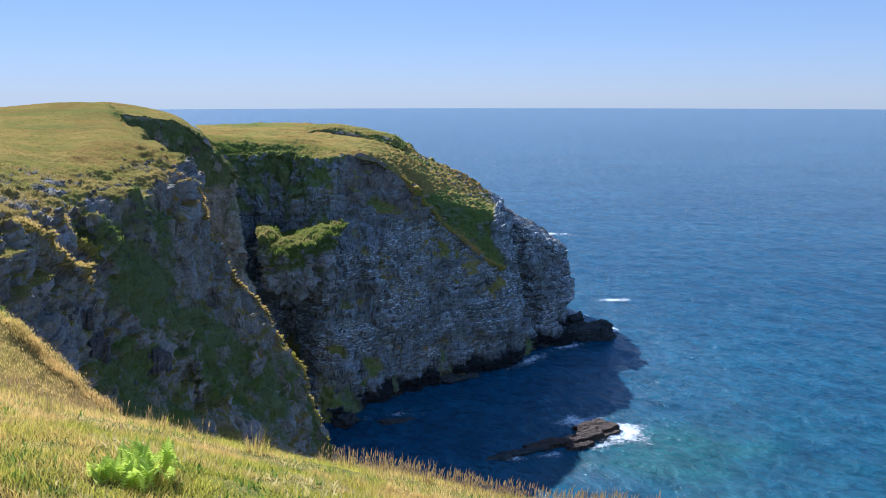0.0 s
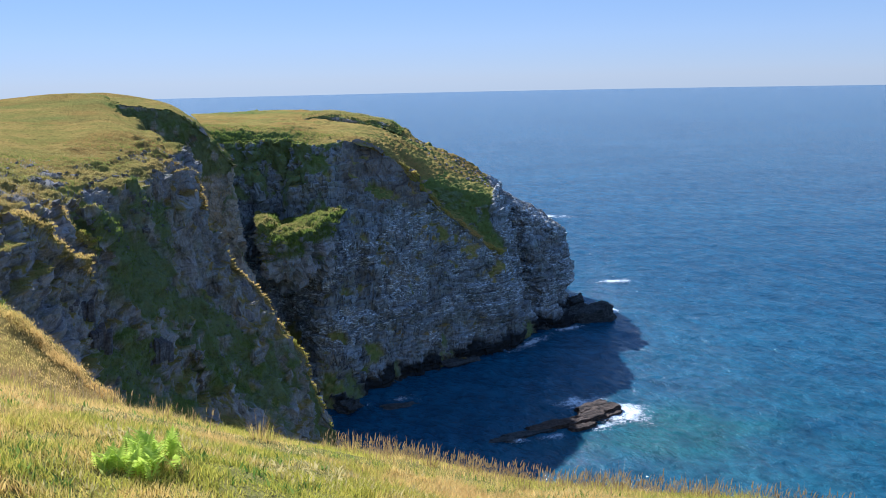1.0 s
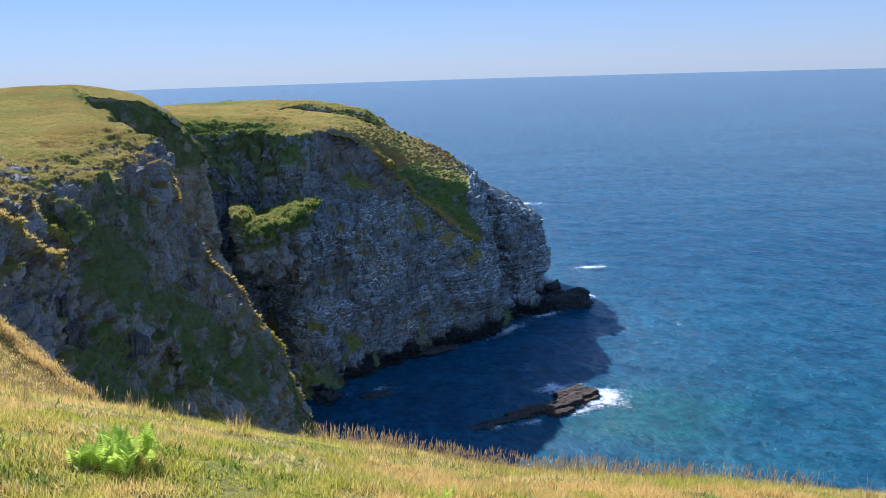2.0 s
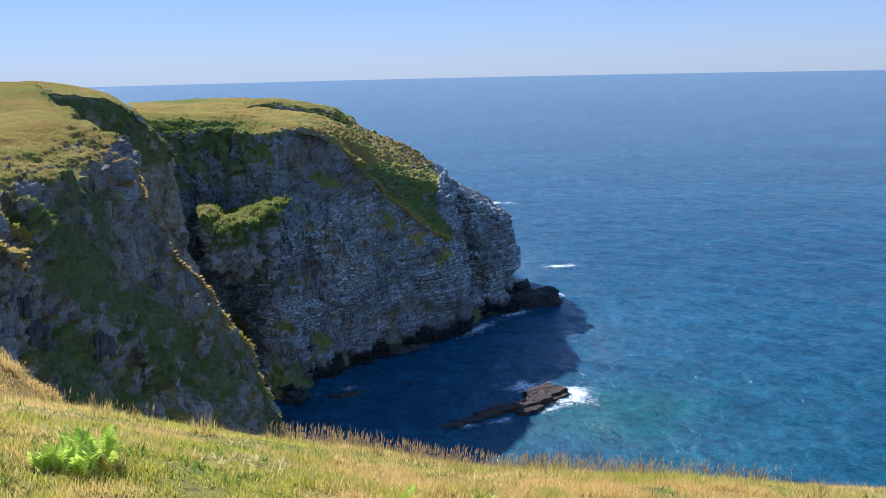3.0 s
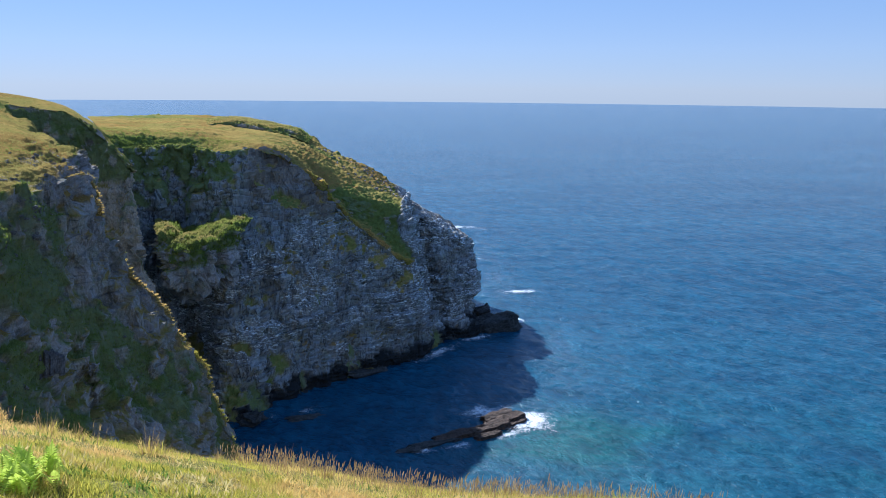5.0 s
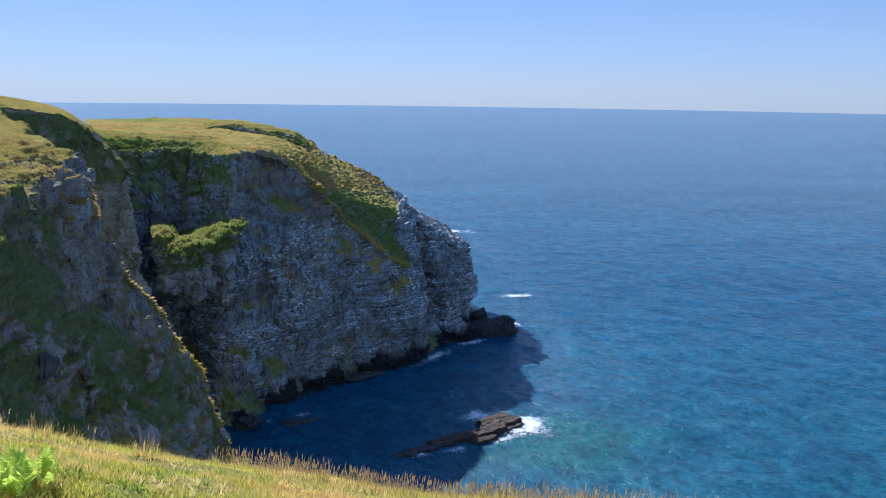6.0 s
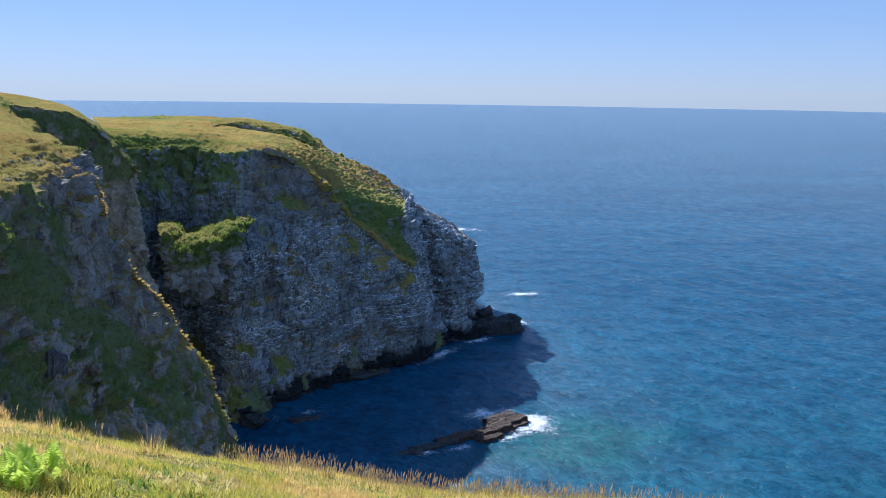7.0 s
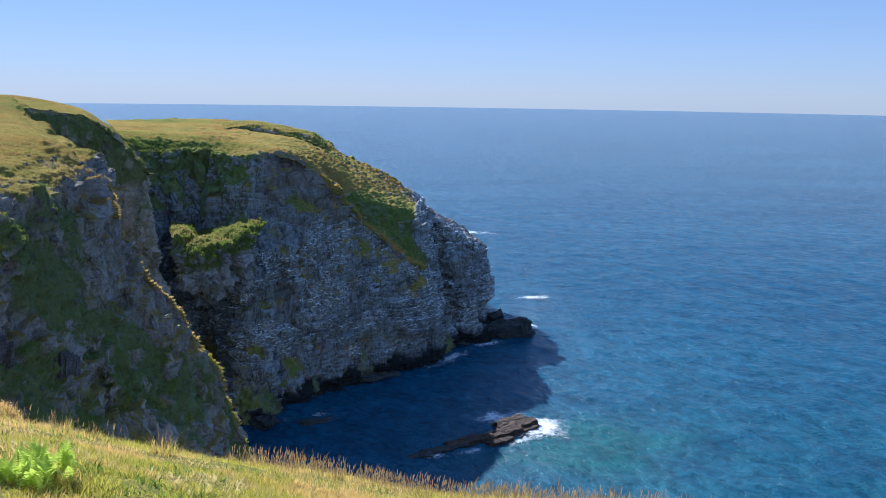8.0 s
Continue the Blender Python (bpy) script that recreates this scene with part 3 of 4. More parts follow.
L.append([(-52.2, 215.8, 36.9), (-43.5, 184.8, 44.8), (-43.9, 185.6, 47.3), (-45.5, 192.1, 47.8), (-51.6, 218.0, 44.1)])
L.append([(-48.1, 214.7, 35.2), (-40.4, 183.5, 43.7), (-41.0, 184.4, 45.9), (-42.6, 190.9, 47.2), (-48.5, 218.7, 43.4)])
L.append([(-46.2, 215.1, 35.7), (-39.9, 185.6, 43.4), (-39.6, 185.6, 44.8), (-40.6, 192.1, 45.3), (-46.0, 219.2, 42.0)])
L.append([(-43.9, 211.5, 28.0), (-38.8, 182.9, 37.1), (-37.5, 181.3, 42.4), (-37.0, 187.8, 45.5), (-41.9, 218.0, 42.4)])
L.append([(-38.6, 212.5, 28.4), (-33.8, 186.7, 37.3), (-32.1, 185.2, 43.0), (-32.2, 191.7, 46.6), (-36.2, 219.0, 43.6)])
L.append([(-33.2, 213.4, 32.6), (-30.9, 192.0, 40.4), (-29.0, 192.3, 44.7), (-28.7, 198.8, 46.9), (-31.6, 219.7, 44.4)])
L.append([(-31.0, 219.8, 32.8), (-28.2, 199.1, 40.2), (-27.8, 199.1, 43.4), (-28.2, 205.6, 44.9), (-30.5, 221.9, 43.4)])
S = []
S.append([(-53.1, 291.2, 64.4), (-53.6, 294.2, 65.5), (-53.2, 298.3, 66.1), (-56.0, 320.1, 66.4), (-58.2, 340.0, 66.1)])
S.append([(-48.5, 292.0, 65.0), (-48.8, 294.0, 66.1), (-48.4, 297.1, 67.4), (-50.9, 318.0, 67.8), (-53.6, 340.8, 67.0)])
S.append([(-40.0, 293.3, 64.3), (-39.9, 295.3, 65.8), (-39.8, 298.4, 68.2), (-41.4, 317.3, 68.5), (-43.1, 337.3, 67.3)])
S.append([(-29.3, 288.5, 63.7), (-29.0, 290.6, 64.8), (-28.9, 293.6, 66.5), (-29.7, 310.6, 66.8), (-30.9, 328.5, 65.6)])
S.append([(-18.8, 284.4, 62.9), (-19.0, 286.4, 63.8), (-18.7, 289.4, 65.1), (-19.2, 303.4, 65.0), (-19.8, 319.4, 63.5)])
S.append([(-13.7, 281.7, 60.9), (-13.8, 283.7, 61.4), (-13.8, 286.7, 61.8), (-13.9, 297.7, 61.5), (-14.0, 309.7, 60.3)])


SKIN = {}


def add_land(name, cols, nu, nv, material, label, **how):
    green, steep_green = how.pop("green", 0.0), how.pop("steep_green", 0.25)
    pale_at, corner = how.pop("pale", None), how.get("corner", 0)
    p, g, bush, ledge, block, bed, rowpar, crest = cliff_grid(crisp(cols, corner) if corner else np.array(cols), nu, nv, **how)
    green = green(p) if callable(green) else green
    steep = step(0.97, 0.75, normals(p)[..., 2]) * g
    lush = np.clip(bush + green + steep_green * steep, 0, 1) * (1 - 0.9 * crest)
    pale = (0.65 + 0.35 * ledge) * pale_at(p) if pale_at else 0 * g
    low, drift = p[..., 2], fbm(p, 7, 7, 4, 4)
    wet = step(6.0, 3.0, low + 1.6 * drift) * (1 - g)
    earth = step(43, 50, low + 0.10 * p[..., 0] + 5 * drift) * step(-30, -25, p[..., 0]) * step(2, -6, p[..., 0])
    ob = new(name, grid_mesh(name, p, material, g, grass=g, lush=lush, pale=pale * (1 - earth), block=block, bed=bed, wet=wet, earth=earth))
    SKIN[name] = (p, g, np.maximum(bush, (steep_green - 0.25) * 1.3 * steep), np.broadcast_to(rowpar[None], g.shape), crest)
    return tagged(ob, label, "cliff", kind="structure")


def nesting_stain(p):
    x, y, z = p[..., 0], p[..., 1], p[..., 2]
    low = step(52, 40, z - 0.25 * x) * step(4, 10, z)
    return np.clip(low * (0.6 + 2.3 * fbm(p, 11, 11, 8, 4)) + 0.35 * low * step(24, 30, x), 0, 1)


def slope_green(p, u, v):
    """Swathes of rank grass running down the near face between its rock ribs."""
    wander = 0.25 * fbm(p, 9, 9, 9, 3)
    along = np.clip(((u - 4.0) * 2.2 - (v - 3.3) * 1.7) / 7.73, 0, 1)
    off = np.hypot(u - 4.0 - 2.2 * along, v - 3.3 + 1.7 * along) + wander
    belt = step(0.62, 0.38, off)
    foot = step(2.1, 1.75, v + wander) * step(3.0, 3.3, u + wander) * step(5.0, 4.5, u + wander)
    rib = step(6.5, 7.0, u + wander) * step(2.3, 1.6, v + wander) * step(8.4, 8.0, u)
    return 1.15 * np.maximum(np.maximum(belt, foot), rib)


def tip_bare(p):
    x, y = p[..., 0], p[..., 1]
    return 0.9 * step(14, 18, x + 1.2 * fbm(p, 3, 3, 3, 2)) * step(243, 247, y)


def gully_leaves(p, u, v):
    return 1.3 * step(54, 61, p[..., 2] + 4 * fbm(p, 7, 7, 7, 3)) * step(5.1, 4.7, v)


def far_leaves(p, u, v):
    """Leafy rim of the recess, and the dark green hollow behind the crest."""
    x, y, z = p[..., 0], p[..., 1], p[..., 2]
    recess = 1.4 * step(-27, -34, x) * step(47, 56, z + 9 * fbm(p, 4, 4, 9, 3)) * step(264, 256, y)
    hollow = 1.5 * step(5.6, 6.0, u) * step(8.3, 8.0, u) * step(6.9, 7.2, v) * step(8.5, 8.1, v)
    return np.maximum(recess, hollow)


# ribs on the faces: from and to (profile, row), height, width
NEAR_CRESTS = [(8.0, 0.9, 8.0, 4.2, 0.8, 0.10, 1), (2.0, 3.8, 3.3, 2.5, 2.6, 0.10, 1), (2.9, 4.0, 3.4, 3.3, 1.8, 0.12, 1), (4.9, 2.0, 5.3, 1.6, 2.2, 0.10, 0), (6.9, 4.6, 7.6, 3.8, 0.8, 0.07, 1), (3.6, 3.8, 4.2, 2.9, 0.9, 0.12, 0), (5.7, 3.7, 6.6, 2.4, 1.0, 0.12, 0)]
GULLY_CRESTS = [(2.8, 3.3, 3.0, 3.0, 2.0, 0.14, 1)]
FAR_CRESTS = [(1.0, 4.6, 1.0, 2.6, 2.5, 0.14, 0), (1.75, 4.6, 1.8, 2.4, 2.6, 0.12, 0), (2.5, 4.6, 2.45, 2.6, 2.4, 0.12, 0), (5.2, 5.9, 8.15, 5.9, 1.1, 0.8, 1), (9.55, 0.8, 9.35, 4.6, -4.5, 0.22, 0), (11.2, 0.7, 11.2, 1.7, -3.0, 0.4, 0), (10.6, 2.2, 10.5, 4.4, 1.6, 0.25, 0)]
SPUR_CRESTS = [(-0.5, 3.1, 5.2, 3.1, 0.2, 0.45, 1)]
near_headland = add_land("headland_near", A1, 760, 480, MAT_A, "near headland of dark bedded rock capped with dry grass", cover=0.08, lean=0.05, scree=0.45, leafy=slope_green, crests=NEAR_CRESTS, back=5.6, slant=0.8, shelf_turf=0.15, tussock=1.0, green=lambda p: 0.35 * step(150, 200, p[..., 1]))
gully_headland = add_land("headland_gully", A2, 240, 260, MAT_G, "steep brown gully cliff under a rounded green hill", cover=0.05, rough=0.8, corner=4, top_bias=0.5, back=5.2, leafy=gully_leaves, green=0.15, crests=GULLY_CRESTS)
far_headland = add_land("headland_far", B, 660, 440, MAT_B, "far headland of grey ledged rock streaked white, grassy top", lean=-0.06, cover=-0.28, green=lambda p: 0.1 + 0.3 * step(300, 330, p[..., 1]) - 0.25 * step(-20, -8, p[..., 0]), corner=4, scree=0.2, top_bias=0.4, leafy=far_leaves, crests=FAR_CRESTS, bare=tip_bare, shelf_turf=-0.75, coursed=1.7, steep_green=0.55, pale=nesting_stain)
near_spur = add_land("grassy_spur", N, 220, 160, MAT_A, "brown grassy spur dropping towards the cove", cover=-0.5, rough=0.35, turf_bias=0.4, green=-0.5, crests=SPUR_CRESTS, lumpy=0.3)
ledge_rock = add_land("ledge_outcrop", L, 170, 140, MAT_A, "leafy outcrop of brown rock jutting from the cove wall", cover=0.3, rough=1.5, lumpy=2.2, turf_bias=0.1, leafy=lambda p, u, v: 1.2 * step(1.6, 2.2, v + 0.6 * fbm(p, 3, 3, 3, 3)), green=0.5)
plateau_scarp = add_land("plateau_scarp", S, 160, 70, MAT_A, "low dark scarp of rock and heather on the far plateau", cover=0.5, rough=0.5, turf_bias=-0.1, green=0.3)


# ---- the slope underfoot ----
def slope_height(x, y):
    r = np.hypot(x, y) + 1e-6
    seaward = step(-25, 6, y + 0.5 * x)
    h = 78.4 - (0.224 * y + 0.205 * x - np.where(x < 0, 0.17, 0.27) * x * x / r) * (0.1 + 0.9 * seaward) - (0.0012 + 0.012 * seaward) * r * r
    h = h - 0.11 * np.exp(-(((x - 1.0) / 2.2) ** 2)) * step(5, 9, r) * seaward
    p = np.stack([x, y, 0 * x], -1)
    return h + 0.10 * fbm(p, 2.6, 2.6, 1, 3) * step(1, 4, r) + 0.03 * fbm(p, 0.5, 0.5, 1, 2)


def build_ground():
    s = np.linspace(-1, 1, 221)
    wide = 16 * s + 84 * s**5
    x, y = np.meshgrid(wide, wide + 4, indexing="ij")
    p = np.stack([x, y, slope_height(x, y)], -1)
    me = grid_mesh("ground", p, MAT_SOIL, True)
    tagged(new("ground", me), "grassy clifftop slope falling away to the edge", "ground", kind="structure")


build_ground()


def ribbons(root, height, width, lean, face, bend, levels=3):
    """Tapered blades: roots, heights, widths, lean vectors, facing angles. Triangles, one island each."""
    n = len(root)
    side = np.stack([np.cos(face), np.sin(face), 0 * face], -1)
    up = np.array([0, 0, 1.0])
    v = []
    for k in range(levels):
        t = k / levels
        c = root + up * (height * t)[:, None] + lean * (t ** 1.7 * bend)[:, None]
        w = (width * (1 - 0.55 * t))[:, None] * side * 0.5
        v += [c - w, c + w]
    v.append(root + up * (height * (1 - 0.15 * bend))[:, None] + lean * bend[:, None])
    m = 2 * levels + 1
    v = np.stack(v, 1).reshape(-1, 3)
    tri = []
    for k in range(levels - 1):
        a = 2 * k
        tri += [(a, a + 1, a + 3), (a, a + 3, a + 2)]
    tri.append((m - 3, m - 2, m - 1))
    q = (np.array(tri)[None] + (np.arange(n) * m)[:, None, None]).reshape(-1, 3)
    return v, q, m


def scatter_slope(rng, n, r0, r1, a0=-40, a1=40):
    r = np.sqrt(rng.uniform(r0 * r0, r1 * r1, n))
    a = np.radians(rng.uniform(a0, a1, n))
    x, y = r * np.sin(a), r * np.cos(a)
    return np.stack([x, y, slope_height(x, y) - 0.01], -1)


def build_grass():
    rng = np.random.default_rng(5)
    root = np.concatenate([scatter_slope(rng, 160000, 2.6, 8.0), scatter_slope(rng, 100000, 8.0, 15.0), scatter_slope(rng, 14000, 0.5, 14.0, 40, 320)])
    n = len(root)
    pn = root * np.array([1, 1, 0])
    tall = np.clip(0.8 + 0.45 * fbm(pn, 1.6, 1.6, 1, 3) + 0.5 * fbm(pn, 0.22, 0.22, 1, 2), 0.25, 1.9)
    dry = np.clip(0.60 + 0.9 * fbm(pn, 1.3, 1.3, 1, 4) + 0.7 * fbm(pn + 9, 0.25, 0.25, 1, 2) + 0.10 * (np.hypot(root[:, 0], root[:, 1]) - 8) + rng.normal(0, 0.2, n), 0, 1)
    height = tall * rng.uniform(0.035, 0.12, n)
    width = rng.uniform(0.005, 0.009, n)
    ang = rng.uniform(0, 6.28, n) + 0.5 * np.sin(root[:, 0] * 3)
    lean = np.stack([np.cos(ang), np.sin(ang), 0 * ang], -1) * (height * rng.uniform(0.2, 1.3, n))[:, None]
    v, q, m = ribbons(root, height, width, lean, rng.uniform(-1.5, 1.5, n), rng.uniform(0.4, 1.0, n), 2)
    me = face_mesh("grass", v, q, MAT_BLADE, False, dry=np.repeat(dry, m))
    tagged(new("grass", me), "thick green and straw grass on the slope", "grass", kind="stuff")


build_grass()


def build_herbs():
    """Low broad leaves and pale dead ones between the blades."""
    rng = np.random.default_rng(6)
    root = np.concatenate([scatter_slope(rng, 16000, 3, 8.0), scatter_slope(rng, 8000, 8.0, 13.0)])
    keep = fbm(root * np.array([1, 1, 0]) + 31, 0.8, 0.8, 1, 3) > 0.05
    root = root[keep]
    n = len(root)
    height = rng.uniform(0.03, 0.11, n)
    ang = rng.uniform(0, 6.28, n)
    lean = np.stack([np.cos(ang), np.sin(ang), 0 * ang], -1) * rng.uniform(0.03, 0.07, n)[:, None]
    v, q, m = ribbons(root, height, rng.uniform(0.010, 0.024, n), lean, rng.uniform(0, 3.14, n), rng.uniform(0.6, 1.0, n), 2)
    pale = step(0.1, 0.4, fbm(root * np.array([1, 1, 0]) + 77, 0.5, 0.5, 1, 3))
    me = face_mesh("herbs", v, q, MAT_HERB, False, dry=np.repeat(pale, m))
    tagged(new("herbs", me), "low broad-leaved herbs with pale withered leaves", "plants", kind="stuff")


build_herbs()


def build_stalks():
    rng = np.random.default_rng(8)
    root = np.concatenate([scatter_slope(rng, 4300, 9.0, 13.0), scatter_slope(rng, 60, 5, 10)])
    n = len(root)
    keep = fbm(root * np.array([1, 1, 0]), 2.5, 2.5, 1, 3) > -0.25
    root = root[keep]
    n = len(root)
    height = 0.10 + 0.22 * rng.random(n) ** 1.6
    ang = rng.normal(0.3, 0.8, n)
    lean = np.stack([np.cos(ang), np.sin(ang), 0 * ang], -1) * (height * rng.uniform(0.1, 0.45, n))[:, None]
    bend = rng.uniform(0.5, 1.0, n)
    face = rng.uniform(-0.7, 0.7, n)
    v1, q1, m1 = ribbons(root, height, np.full(n, 0.006), lean, face, bend, 2)
    tip = root + np.array([0, 0, 0.80]) * height[:, None] + lean * 0.72 * bend[:, None]
    v2, q2, m2 = ribbons(tip, height * 0.34, rng.uniform(0.007, 0.018, n), lean * 0.5, face, bend, 3)
    me = face_mesh("seed_grass", np.concatenate([v1, v2]), np.concatenate([q1, q2 + len(v1)]), MAT_STALK, False, dry=np.concatenate([np.repeat(rng.uniform(0, 0.8, n), m1), np.repeat(rng.uniform(0, 0.8, n), m2)]))
    tagged(new("seed_grass", me), "tall reddish seeding grass along the cliff edge", "grass", kind="stuff")


build_stalks()


# ---- tufts on the headlands ----
MAT_TUFT = blade_material("headland_tufts", (0.13, 0.18, 0.03), (0.25, 0.29, 0.06), (0.42, 0.33, 0.12), 0.5)


def tufts(name, land, n, seed, tall, label, keep, fresh=0.0, material=None):
    """Clumps of leaves standing on a headland's turf and bushes."""
    rng = np.random.default_rng(seed)
    p, g, bush, row, crest = SKIN[land]
    a = np.linalg.norm(np.cross(np.gradient(p, axis=0), np.gradient(p, axis=1)), axis=-1)
    w = (a * g ** 2 * keep(p, row, crest)).ravel()
    at = rng.choice(w.size, n, p=w / w.sum())
    root = p.reshape(-1, 3)[at] + rng.normal(0, 0.12, (n, 3)) * np.array([1, 1, 0.2])
    lush = bush.ravel()[at]
    root = np.repeat(root, 4, 0) + rng.normal(0, 0.10, (4 * n, 3)) * np.array([1, 1, 0.1])
    m4 = 4 * n
    height = tall * rng.uniform(0.4, 1.2, m4) * (1 + 0.5 * np.repeat(lush, 4))
    width = height * rng.uniform(0.14, 0.34, m4)
    ang = rng.uniform(0, 6.28, m4)
    lean = np.stack([np.cos(ang), np.sin(ang), 0 * ang], -1) * (height * rng.uniform(0.2, 0.8, m4))[:, None]
    v, q, m = ribbons(root, height, width, lean, rng.uniform(0, 3.14, m4), rng.uniform(0.4, 1.0, m4), 1)
    dry = np.clip(0.75 - fresh + 0.9 * fbm(root, 8, 8, 8, 3) - 0.9 * np.repeat(lush, 4) + rng.normal(0, 0.15, m4), 0, 1)
    me = face_mesh(name, v, q, material or MAT_TUFT, False, dry=np.repeat(dry, m))
    tagged(new(name, me), label, "grass", kind="stuff")


tufts("headland_grass", "headland_near", 40000, 21, 0.22, "rough dry grass and weeds on the near headland", lambda p, row, crest: step(30, 60, p[..., 1]) * (0.03 + step(6.3, 5.2, row)) * step(240, 150, p[..., 1]))
tufts("crest_grass", "headland_near", 9000, 27, 0.22, "sunlit straw-coloured grass along the rock ribs", lambda p, row, crest: crest, 0.0, MAT_BLADE)
tufts("arete_grass", "headland_far", 5000, 28, 0.35, "golden grass along the narrow crest of the far headland", lambda p, row, crest: crest * step(-16, -10, p[..., 0]), 0.0, MAT_BLADE)
tufts("spur_crest_grass", "grassy_spur", 3000, 29, 0.14, "golden grass along the crest of the spur", lambda p, row, crest: crest, -0.4, MAT_BLADE)
tufts("gully_grass", "headland_gully", 7000, 22, 0.2, "grass on the hill above the gully", lambda p, row, crest: step(280, 230, p[..., 1]))
tufts("far_grass", "headland_far", 20000, 23, 0.2, "dry grass and green weeds on the far headland", lambda p, row, crest: (0.12 + step(268, 255, p[..., 1])) * step(360, 300, p[..., 1]))
tufts("recess_foliage", "headland_far", 9000, 30, 0.28, "sunlit green weeds hanging over the recess", lambda p, row, crest: step(-27, -32, p[..., 0]) * step(54, 60, p[..., 2]) * step(244, 238, p[..., 1]), 0.55)
tufts("spur_grass", "grassy_spur", 16000, 24, 0.13, "golden brown grass on the spur", lambda p, row, crest: step(20, 26, p[..., 1]), -0.3, MAT_BLADE)
tufts("scarp_heath", "plateau_scarp", 3000, 26, 0.5, "dark heath on the plateau scarp", lambda p, row, crest: 1.0)
tufts("ledge_leaves", "ledge_outcrop", 14000, 25, 0.5, "green leaves covering the cove outcrop", lambda p, row, crest: 1.0, 0.35)


# ---- rocks ----
def rough_block(name, size, seed, material, cuts=3, jag=0.22, beds=0.0):
    """An angular stone: a cube cut up, pushed about by noise, with flat chipped faces."""
    bm = bmesh.new()
    bmesh.ops.create_cube(bm, size=2)
    bmesh.ops.subdivide_edges(bm, edges=bm.edges[:], cuts=cuts, use_grid_fill=True)
    rng = random.Random(seed)
    off = Vector((rng.uniform(0, 90), rng.uniform(0, 90), rng.uniform(0, 90)))
    for v in bm.verts:
        r = max(abs(c) for c in v.co)
        v.co = v.co.lerp(v.co.normalized() * r, 0.45)
        n = noise.noise_vector(v.co * 1.1 + off) * jag * 1.6 + noise.noise_vector(v.co * 3.1 + off) * jag * 0.6
        v.co += n
        if beds:
            k = v.co.z * beds
            v.co.x *= 1 + 0.12 * math.sin(k * 6.3 + off.x)
            v.co.y *= 1 + 0.12 * math.sin(k * 6.3 + off.y)
        v.co = Vector((v.co.x * size[0], v.co.y * size[1], v.co.z * size[2]))
    me = bpy.data.meshes.new(name)
    bm.to_mesh(me)
    bm.free()
    me.materials.append(material)
    return me


def plate_mesh(name, a, b, top, seed, material, wear=0.34, base=-2.5):
    """A flat-lying bed of rock: a ragged outline, a chipped rim, stepped sides, a slightly uneven top."""
    rng = random.Random(seed)
    off = rng.uniform(0, 90)
    bm = bmesh.new()
    n, rings = 56, []
    for z, grow in ((base, 1.16), (top * 0.30, 1.10), (top * 0.34, 1.02), (top * 0.66, 1.04), (top * 0.70, 0.98), (top * 0.95, 0.99), (top, 0.94), (top * 1.01, 0.6), (top * 1.02, 0.28)):
        ring = []
        for k in range(n):
            t = 2 * math.pi * k / n
            c, s = math.cos(t), math.sin(t)
            box = 1 / max(abs(c), abs(s)) ** 0.55
            r = box * (1 + wear * noise.noise((c * 1.6 + off, s * 1.6, z * 0.2)) + 0.5 * wear * noise.noise((c * 5 + off, s * 5, z * 1.3)))
            up = 0.30 * noise.noise((c * grow * 3 + off, s * grow * 3, 7)) * (z > top * 0.5) * top
            ring.append(bm.verts.new((a * r * grow * c, b * r * grow * s, z + up)))
        rings.append(ring)
    for lo, hi in zip(rings, rings[1:]):
        for k in range(n):
            bm.faces.new((lo[k], lo[(k + 1) % n], hi[(k + 1) % n], hi[k]))
    bm.faces.new(rings[-1])
    me = bpy.data.meshes.new(name)
    bm.to_mesh(me)
    bm.free()
    me.materials.append(material)
    return me


def reef():
    top = new("sea_reef")
    top.matrix_basis = pose(30, 174, 0)
    tagged(top, "low reef of flat brown rock plates washed by surf", "rock")
    plates = [(6.5, 7.0, 4.8, 2.7, 1.5, 26, 4), (2.2, 2.0, 5.2, 1.7, 1.2, 27, 3), (9.6, 5.0, 2.8, 1.5, 0.9, 35, 4), (1.6, -2.2, 3.2, 1.0, 0.9, 20, 2), (-5.6, -1.2, 6.0, 1.5, 0.9, 19, 2), (-12.0, -5.0, 5.6, 1.2, 0.55, 17, 1), (-17.0, -7.6, 3.2, 0.9, 0.4, 12, 1)]
    for i, (x, y, a, b, h, turn, tilt) in enumerate(plates):
        ob = part("plate", plate_mesh("plate", a, b, h, 40 + i, MAT_ROCK if h < 0.85 else MAT_REEF), top)
        ob.matrix_basis = pose(x, y, 0, 3, -tilt, turn)


def shore_rock(x, y, z, a, b, c, turn, seed, label):
    ob = new("shore_rock", rough_block("shore_rock", (a, b, c), seed, MAT_ROCK, 11, 0.34, 0.5))
    ob.matrix_basis = pose(x, y, z, 6, 4, turn)
    tagged(ob, label, "rock", "rocks at the cliff foot")


